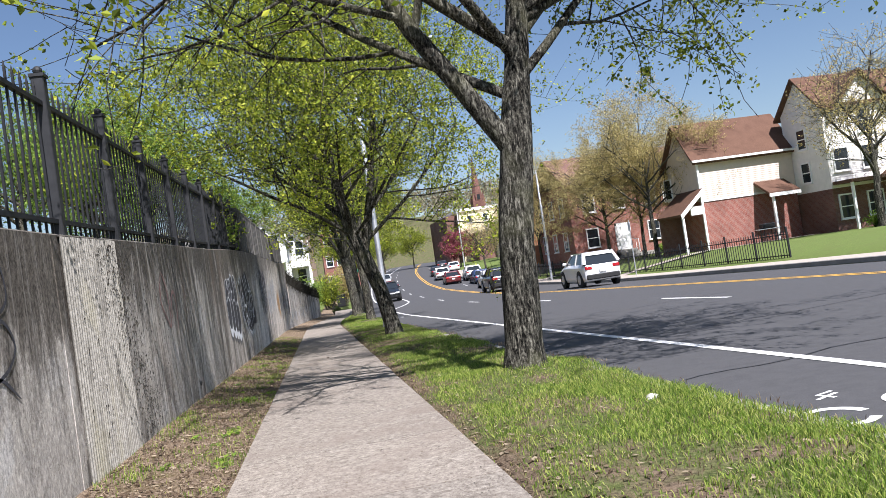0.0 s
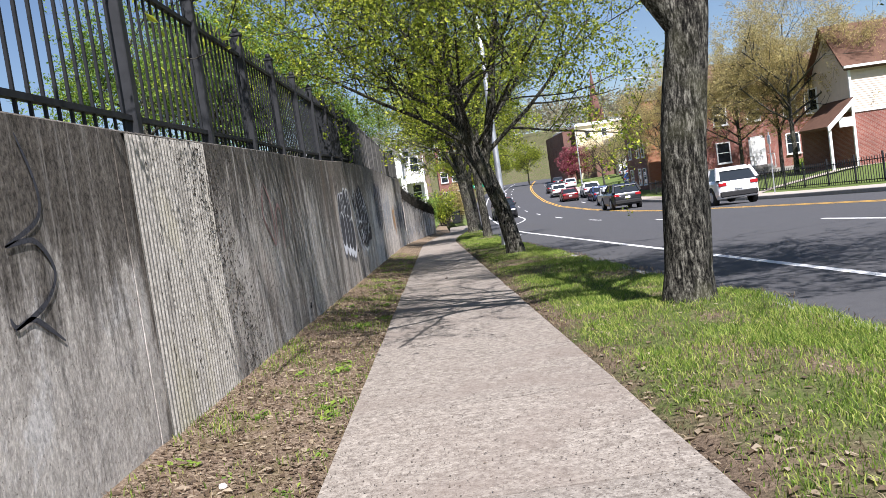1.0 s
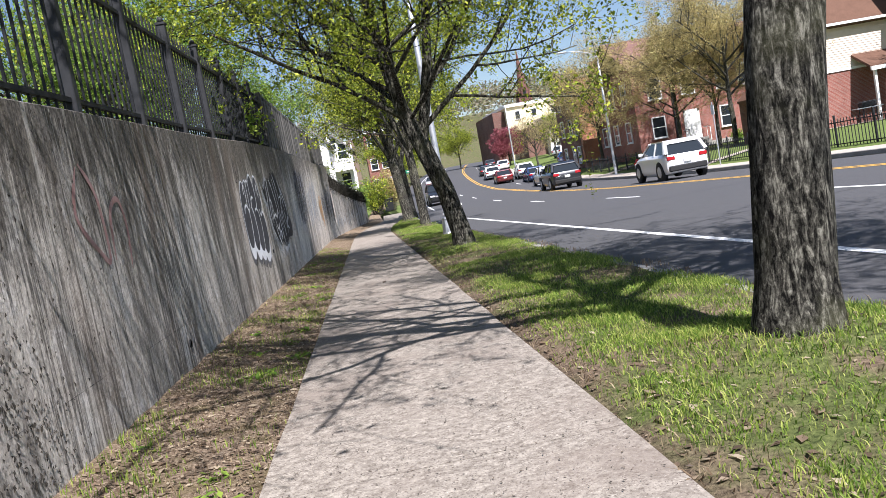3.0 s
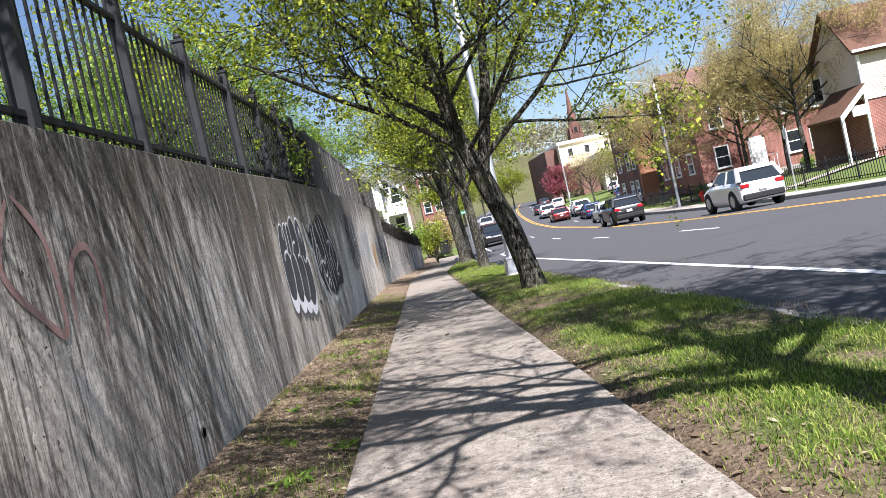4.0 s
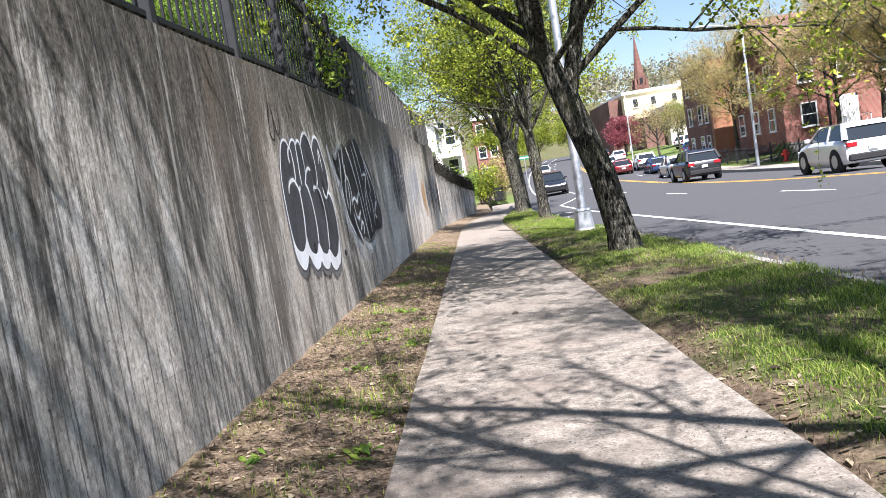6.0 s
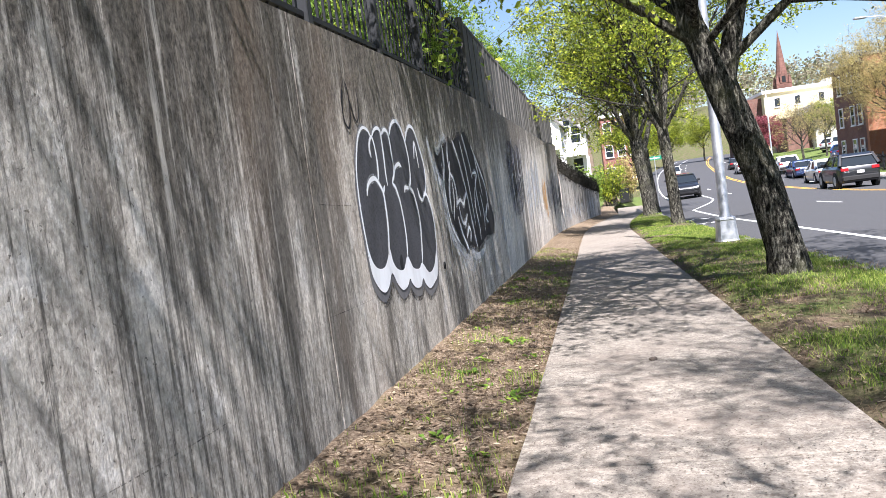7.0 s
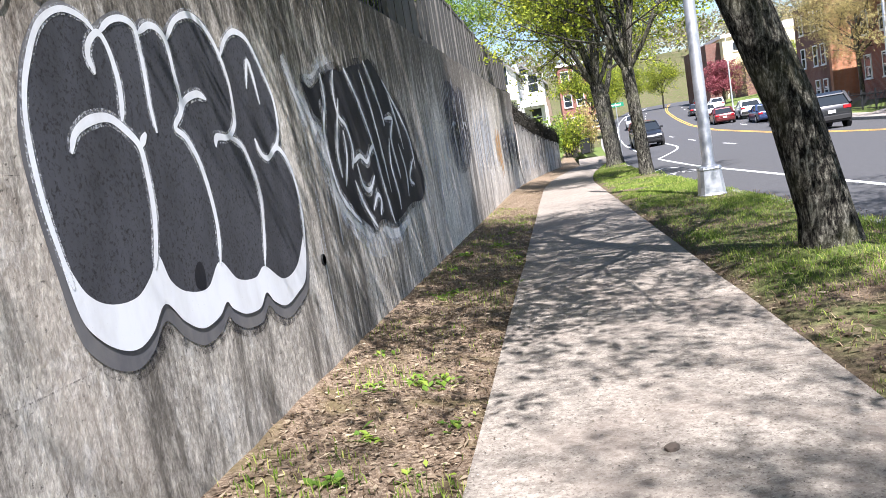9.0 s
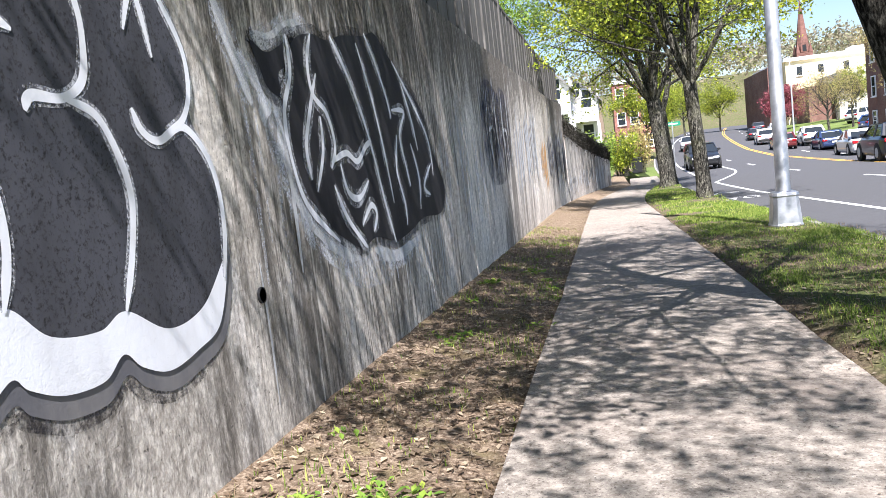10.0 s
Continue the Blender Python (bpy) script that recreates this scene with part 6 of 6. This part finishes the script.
for lab, x, y, hd, col, kind in (
        ("white compact crossover with dark windows driving away", 13.4, 36.0, -2, (0.80, 0.80, 0.80), "suv"),
        ("black mid-size crossover driving away", 12.4, 51.5, -2, (0.018, 0.019, 0.022), "suv"),
        ("silver saloon car in the queue", 14.4, 63, -3, (0.55, 0.56, 0.57), "sedan"),
        ("white saloon car in the queue", 16.4, 70, -3, (0.72, 0.72, 0.72), "sedan"),
        ("dark blue saloon car in the queue", 16.9, 79, -3, (0.03, 0.05, 0.12), "sedan"),
        ("silver crossover in the queue", 18.2, 90, -5, (0.6, 0.6, 0.6), "suv"),
        ("dark red saloon car in the queue", 15.0, 86, -5, (0.12, 0.02, 0.02), "sedan"),
        ("white crossover in the queue", 16.2, 100, -6, (0.75, 0.75, 0.75), "suv"),
        ("black saloon car in the queue", 17.4, 112, -7, (0.02, 0.02, 0.025), "sedan"),
        ("silver saloon car far up the road", 21.4, 120, -8, (0.6, 0.6, 0.62), "sedan"),
        ("dark saloon car far up the road", 22.5, 138, -9, (0.03, 0.03, 0.035), "sedan"),
        ("white van-like crossover parked by a hedge", 27.0, 110, -60, (0.75, 0.75, 0.75), "suv"),
        ("blue crossover parked by the flats", 22.8, 92, -80, (0.04, 0.09, 0.25), "suv"),
        ("maroon estate car parked facing the camera", 6.6, 76.5, 178, (0.16, 0.02, 0.03), "suv"),
        ("black crossover parked facing the camera", 6.0, 69.5, 178, (0.02, 0.02, 0.022), "suv"),
        ("silver saloon car coming down the road", 9.4, 108, 174, (0.6, 0.6, 0.6), "sedan")):
    gzv = rz(x, y) if x < FAR_KERB + road_x(y) else ground_z(x, y) + 0.02
    car(lab, x, y, gzv, hd, col, kind)

# ---------------------------------------------------------------- planting further off


def blob_tree(label, x, y, z, height, r, seed, leaf_mat, per=16, size=0.08, spread=(5, 5, 4), trunk_h=0.28, up=0.9, cat="tree", jitter=0.18, nl=7):
    rng = random.Random(seed)
    th = height * trunk_h
    stem = ([(0, 0, -0.3), (0, 0, 0.1), (0.05, 0, th * 0.5), (0, 0.05, th), (0.05, 0, height * 0.62)], [r * 1.4, r * 1.1, r, r * 0.85, r * 0.4])
    limbs = []
    for i in range(nl):
        a = i * 2.4 + rng.random()
        f = th + (height * 0.55 - th) * i / nl
        limbs.append(((0, 0, f), (math.cos(a), math.sin(a), up * rng.uniform(0.7, 1.5)), height * rng.uniform(0.30, 0.42), r * 0.5))
    limbs.append(((0.05, 0, height * 0.58), (0, 0, 1), height * 0.35, r * 0.4))
    return tree_thing("tree", label, x, y, z, stem, limbs, (3, spread, per, size, jitter, 0.0), seed, leaf_mat, min_r=0.006)


def place(ob, x, y, turn, s):
    c = copy_thing(ob, pose(x, y, ground_z(x, y), 0, 0, turn))
    c.scale = (s, s, s)
    return c


tan = blob_tree("tall budding tree with sparse tan leaves on a lawn", 23.6, 52.0, ground_z(23.6, 52.0), 11.0, 0.15, 51, M_LEAF_TAN, 60, 0.045, up=0.62, nl=10)
place(tan, 21.6, 55.5, 140, 0.85)
place(tan, 25.2, 57.5, 250, 0.85)
place(tan, 20.8, 70.5, 60, 0.9)
green = blob_tree("leafy fresh green tree behind the wall", -7.0, 38, wall_top(38) - 0.5, 8.5, 0.15, 61, M_LEAF_B, 22, 0.07, trunk_h=0.4)
for x, y, a, s in ((-11, 46, 20, 1.1), (-13, 58, 10, 1.1), (-13.5, 41, 75, 1.2), (-8.5, 34, 230, 0.85), (-4.4, 42.5, 300, 0.7)):
    place(green, x, y, a, s)
spring = blob_tree("yellow-green spring tree at the roadside", 4.2, 96, gz(96), 7.5, 0.14, 71, M_LEAF, 22, 0.08)
for x, y, a, s in ((8.0, 128, 100, 1.2), (14, 158, 20, 1.2), (21, 165, 200, 1.1), (30, 118, 60, 0.8)):
    place(spring, x, y, a, s)
red_tree = blob_tree("dark red flowering tree by the road", 24.0, 128, gz(128), 5.5, 0.12, 81, M_LEAF_RED, 30, 0.10, up=0.6)
bare = blob_tree("pale bare budding tree beside the flats", 21.0, 96, ground_z(21, 96), 6.5, 0.12, 85, M_LEAF_TAN, 13, 0.035)
place(bare, 31.8, 40.0, 200, 1.65)
place(bare, 25.5, 104, 70, 0.9)
place(bare, 30, 126, 170, 1.1)


def shrub(label, x, y, z, sx, sy, sz, n, seed, material, size=0.06):
    """a leafy bush: twigs from the ground and many leaves"""
    rng = random.Random(seed)
    root = tagged(new("shrub"), label, "shrub")
    root.matrix_world = pose(x, y, z)
    verts, faces, twigs = [], [], []
    for i in range(n):
        a = rng.uniform(0, 6.28)
        e = Vector((math.cos(a) * sx * rng.random(), math.sin(a) * sy * rng.random(), sz * rng.uniform(0.45, 1.0)))
        b = Vector((e.x * 0.25, e.y * 0.25, -0.05))
        m = b.lerp(e, 0.55) + Vector((0, 0, sz * 0.12))
        ring_tube(verts, faces, [b, m, e], [0.014, 0.009, 0.004], 4)
        twigs.append([b.lerp(m, 0.5), m, e])
    o = new("woody_base", mesh_from("woody_base", verts, faces, M_BARK))
    o.parent = root
    o = new("foliage", leaf_mesh("foliage", rng, twigs, 40, size, 0.12, material))
    o.parent = root
    return root


shrub("leafy vine bush spilling over the fence", -2.2, 19.6, wall_top(19.6) - 0.1, 0.45, 1.6, 1.35, 60, 5, M_LEAF_B, 0.05)
shrub("dark leafy bush behind the fence panels", -2.5, 23.5, wall_top(23) - 0.1, 0.5, 1.5, 1.5, 50, 6, M_LEAF_B, 0.05)
shrub("yellow-green shrub at the end of the wall", 0.9, 67, gz(67), 1.5, 1.6, 3.0, 90, 7, M_LEAF, 0.08)
shrub("russet budding shrub at the end of the wall", 2.3, 72, gz(72), 1.5, 1.5, 3.6, 80, 17, M_LEAF_TAN, 0.08)
shrub("green shrub beside the bins", -0.6, 63, gz(63), 1.3, 1.3, 2.9, 80, 8, M_LEAF_B, 0.08)
for k, (x, y) in enumerate(((32.0, 40.6), (34.4, 40.6), (41.5, 38.5), (20.4, 61.0), (28.5, 61.2))):
    shrub("low clipped green shrub by the house", x, y, ground_z(x, y), 0.6, 0.5, 0.8, 30, 20 + k, M_LEAF_B, 0.06)

# ivy along the lower wall
rng = random.Random(9)
ivy = []
for i in range(4200):
    y = rng.uniform(41.6, 54.4)
    ivy.append([Vector((WALL_X - 0.08 + walk_x(y) + rng.uniform(-0.15, 0.1), y, low_top(y) + rng.uniform(-0.12, 0.8) * rng.random() ** 0.4)) for _ in range(2)])
tagged(new("ivy", leaf_mesh("ivy", rng, ivy, 8, 0.035, 0.05, plain("dark_ivy", (0.026, 0.023, 0.017), 0.7, 0, 0.3, 0.4))), "dark withered ivy mat over the lower wall", "ivy", kind="stuff")

# woods on the far hill
rng = random.Random(12)
wood = []
for i in range(1300):
    x, y = rng.uniform(-160, 330), rng.uniform(330, 560)
    if -25 < x - (y - 330) * 0.1 < 10 and y < 380:
        continue
    ramp = min(1, (y - 200) / 260)
    z = ground_z(x, 260) + 34 * ramp * ramp * (3 - 2 * ramp) * (0.8 + 0.35 * noise.noise(Vector((x * 0.004, y * 0.004, 3))))
    wood.append([Vector((x + rng.gauss(0, 1.5), y, z + rng.uniform(0, 9))) for _ in range(3)])
tagged(new("far_woods", leaf_mesh("far_woods", rng, wood, 34, 0.9, 2.2, leaf_material("hazy_woods", (0.20, 0.17, 0.12), (0.25, 0.22, 0.14), (0.27, 0.29, 0.15)))), "hazy brown-green woods on a distant hill", "woods", kind="stuff")

# ---------------------------------------------------------------- grass, litter and small marks


def blade_sheet(name, n, x0, x1, y0, y1, seed, height, width, keep, material, lean=0.6, drift=None):
    """many grass blades; keep(x, y) is the chance and size of a blade there"""
    rs = np.random.RandomState(seed)
    verts, faces = [], []
    X, Y = rs.uniform(x0, x1, n), y0 + (y1 - y0) * rs.uniform(0, 1, n) ** 1.25
    R = rs.uniform(0, 1, (n, 5))
    for i in range(n):
        x, y = float(X[i]), float(Y[i])
        if drift:
            x += drift(y)
        k = keep(x, y)
        if R[i, 0] > k:
            continue
        z = ground_z(min(x, KERB_X - 0.02), y)
        h = height * (0.45 + 0.9 * R[i, 1]) * (0.55 + 0.6 * k)
        a = R[i, 2] * 6.283
        w = width * (0.7 + 0.6 * R[i, 3])
        l = h * lean * R[i, 4]
        b = a + 1.3 + R[i, 1] * 2
        cx, sx = math.cos(a) * w, math.sin(a) * w
        lx, ly = math.cos(b) * l, math.sin(b) * l
        j = len(verts)
        verts += [(x - cx, y - sx, z - 0.01), (x + cx, y + sx, z - 0.01), (x + lx * 0.35 + cx * 0.7, y + ly * 0.35 + sx * 0.7, z + h * 0.6), (x + lx * 0.35 - cx * 0.7, y + ly * 0.35 - sx * 0.7, z + h * 0.6), (x + lx, y + ly, z + h)]
        faces += [(j, j + 1, j + 2, j + 3), (j + 3, j + 2, j + 4)]
    return mesh_from(name, verts, faces, material)


def verge_cover(x, y):
    n = 0.5 + 0.9 * noise.noise(Vector((x * 1.1, y * 1.1, 5))) + 0.4 * noise.noise(Vector((x * 4, y * 4, 1)))
    edge = min(1, max(0, (x - PAVE_R - 0.03) / 0.24 - 0.1 + 0.5 * noise.noise(Vector((x * 2, y * 2.3, 11)))))
    thin = 0.18 if y < 11 else -0.06
    return max(0.0, min(1.0, thin + n)) * (0.04 + 0.96 * edge)


def strip_cover(x, y):
    n = noise.noise(Vector((x * 1.6, y * 1.3, 8))) + 0.5 * noise.noise(Vector((x * 6, y * 6, 2)))
    return max(0.03, min(0.8, 0.10 + n * 0.9))


M_BLADE = leaf_material("grass_blades", (0.055, 0.11, 0.016), (0.21, 0.32, 0.042), (0.54, 0.56, 0.16))
M_DRY = leaf_material("dry_straw", (0.10, 0.067, 0.042), (0.22, 0.155, 0.095), (0.44, 0.35, 0.22))
tagged(new("verge_grass", blade_sheet("verge_grass", 205000, 0.80, 2.57, 1.0, 30.0, 3, 0.040, 0.0030, verge_cover, M_BLADE, 1.5)), "bright uneven spring grass on the verge", "grass", kind="stuff")
tagged(new("verge_grass", blade_sheet("verge_grass", 42000, 0.85, 2.57, 28.0, 54.0, 4, 0.05, 0.007, verge_cover, M_BLADE, 1.4)), "bright uneven spring grass on the verge", "grass", kind="stuff")
tagged(new("strip_grass", blade_sheet("strip_grass", 42000, -1.68, -0.74, 3.0, 30.0, 5, 0.05, 0.003, strip_cover, M_BLADE)), "thin weedy grass at the foot of the wall", "grass", kind="stuff")
tagged(new("dry_grass", blade_sheet("dry_grass", 26000, -1.68, -0.72, 3.0, 30.0, 6, 0.035, 0.003, lambda x, y: 0.5 - 0.4 * strip_cover(x, y), M_DRY, 2.6)), "dry straw lying on bare soil", "straw", kind="stuff")
tagged(new("dry_grass", blade_sheet("dry_grass", 26000, 0.78, 2.7, 1.5, 26.0, 7, 0.04, 0.003, lambda x, y: 0.7 - 0.6 * verge_cover(x, y), M_DRY, 2.4)), "dry straw in bare patches of the verge", "straw", kind="stuff")


def litter(name, n, x0, x1, y0, y1, seed, size, material, on_pave=False):
    rs = random.Random(seed)
    verts, faces = [], []
    for _ in range(n):
        x, y = rs.uniform(x0, x1), y0 + (y1 - y0) * rs.random() ** 1.2
        z = (gz(y) + 0.006) if on_pave else ground_z(x, y) + 0.008
        s = size * rs.uniform(0.4, 1.5)
        a = rs.uniform(0, 6.28)
        c, d = math.cos(a) * s, math.sin(a) * s
        t = rs.uniform(0.2, 0.6)
        j = len(verts)
        verts += [(x - c, y - d, z), (x + d * t, y - c * t, z + s * rs.uniform(0.05, 0.4)), (x + c, y + d, z + s * rs.uniform(0, 0.3)), (x - d * t, y + c * t, z + s * rs.uniform(0, 0.2))]
        faces += [(j, j + 1, j + 2), (j, j + 2, j + 3)]
    return mesh_from(name, verts, faces, material)


M_LITTER = leaf_material("leaf_litter", (0.06, 0.042, 0.03), (0.21, 0.15, 0.10), (0.54, 0.45, 0.32))
M_GRIT = leaf_material("dark_grit", (0.05, 0.045, 0.04), (0.10, 0.085, 0.07), (0.18, 0.14, 0.10))
tagged(new("leaf_litter", litter("leaf_litter", 24000, -1.66, -0.72, 3, 38, 4, 0.016, M_LITTER)), "brown leaf litter and wood chips on soil", "litter", kind="stuff")
tagged(new("leaf_litter", litter("leaf_litter", 3000, 0.78, 2.6, 2, 30, 5, 0.018, M_LITTER)), "brown leaf litter on the verge", "litter", kind="stuff")
tagged(new("leaf_litter", litter("leaf_litter", 1800, -1.66, -0.70, 3, 30, 14, 0.026, M_LITTER)), "curled dead leaves and twigs on soil", "litter", kind="stuff")
tagged(new("leaf_litter", litter("leaf_litter", 1300, 0.76, 1.25, 3, 30, 15, 0.026, M_LITTER)), "dead leaves on the bare verge margin", "litter", kind="stuff")
tagged(new("grit", litter("grit", 15000, -0.74, 0.77, 3, 30, 6, 0.0055, M_GRIT, True)), "dark fallen bud scales scattered on the footway", "grit", kind="stuff")


def weeds(spots):
    """rosettes of broad leaves"""
    rs = random.Random(40)
    verts, faces = [], []
    for x, y, n, size in spots:
        c = Vector((x, y, ground_z(x, y)))
        for i in range(n):
            a = rs.uniform(0, 6.28)
            l = size * rs.uniform(0.5, 1.4)
            up = rs.uniform(0.25, 0.9)
            d, s = Vector((math.cos(a), math.sin(a), up)).normalized(), Vector((-math.sin(a), math.cos(a), 0))
            o = c + Vector((rs.gauss(0, 0.05), rs.gauss(0, 0.05), 0))
            j = len(verts)
            verts += [o, o + d * l * 0.55 + s * l * 0.28, o + d * l * 1.05 - Vector((0, 0, l * 0.15)), o + d * l * 0.55 - s * l * 0.28]
            faces += [(j, j + 1, j + 2), (j, j + 2, j + 3)]
    tagged(new("weeds", mesh_from("weeds", verts, faces, M_LEAF_B)), "broad-leaved green weeds at the foot of the wall", "weeds", kind="stuff")


rng = random.Random(77)
weeds([(rng.uniform(-1.55, -0.85), rng.uniform(4.5, 27), rng.randrange(8, 30), rng.uniform(0.03, 0.065)) for _ in range(70)])


def stone(x, y, z, s, seed, material, name, label, cat):
    rs = random.Random(seed)
    bm = bmesh.new()
    bmesh.ops.create_icosphere(bm, subdivisions=2, radius=1)
    for v in bm.verts:
        v.co = Vector((v.co.x * s, v.co.y * s * 0.7, v.co.z * s * 0.4)) * (1 + 0.3 * noise.noise(v.co * 1.7 + Vector((seed, 0, 0))))
    ob = tagged(part(name, bm, material), label, cat)
    ob.matrix_world = pose(x, y, z + s * 0.2, 0, 0, rs.uniform(0, 180))


stone(-0.03, 15.92, gz(15.9), 0.035, 3, plain("bark_chip", (0.09, 0.07, 0.055), 0.9), "bark_chip", "dark chip of bark lying on the footway", "bark")
stone(2.2, 5.9, ground_z(2.2, 5.9), 0.06, 4, plain("pale_stone", (0.55, 0.52, 0.47), 0.9), "stone", "pale flat stone in the grass", "stone")
stone(-1.2, 5.2, ground_z(-1.2, 5.2), 0.03, 5, plain("pale_pebble", (0.6, 0.56, 0.5), 0.9), "stone", "pale pebble on bare soil", "stone")
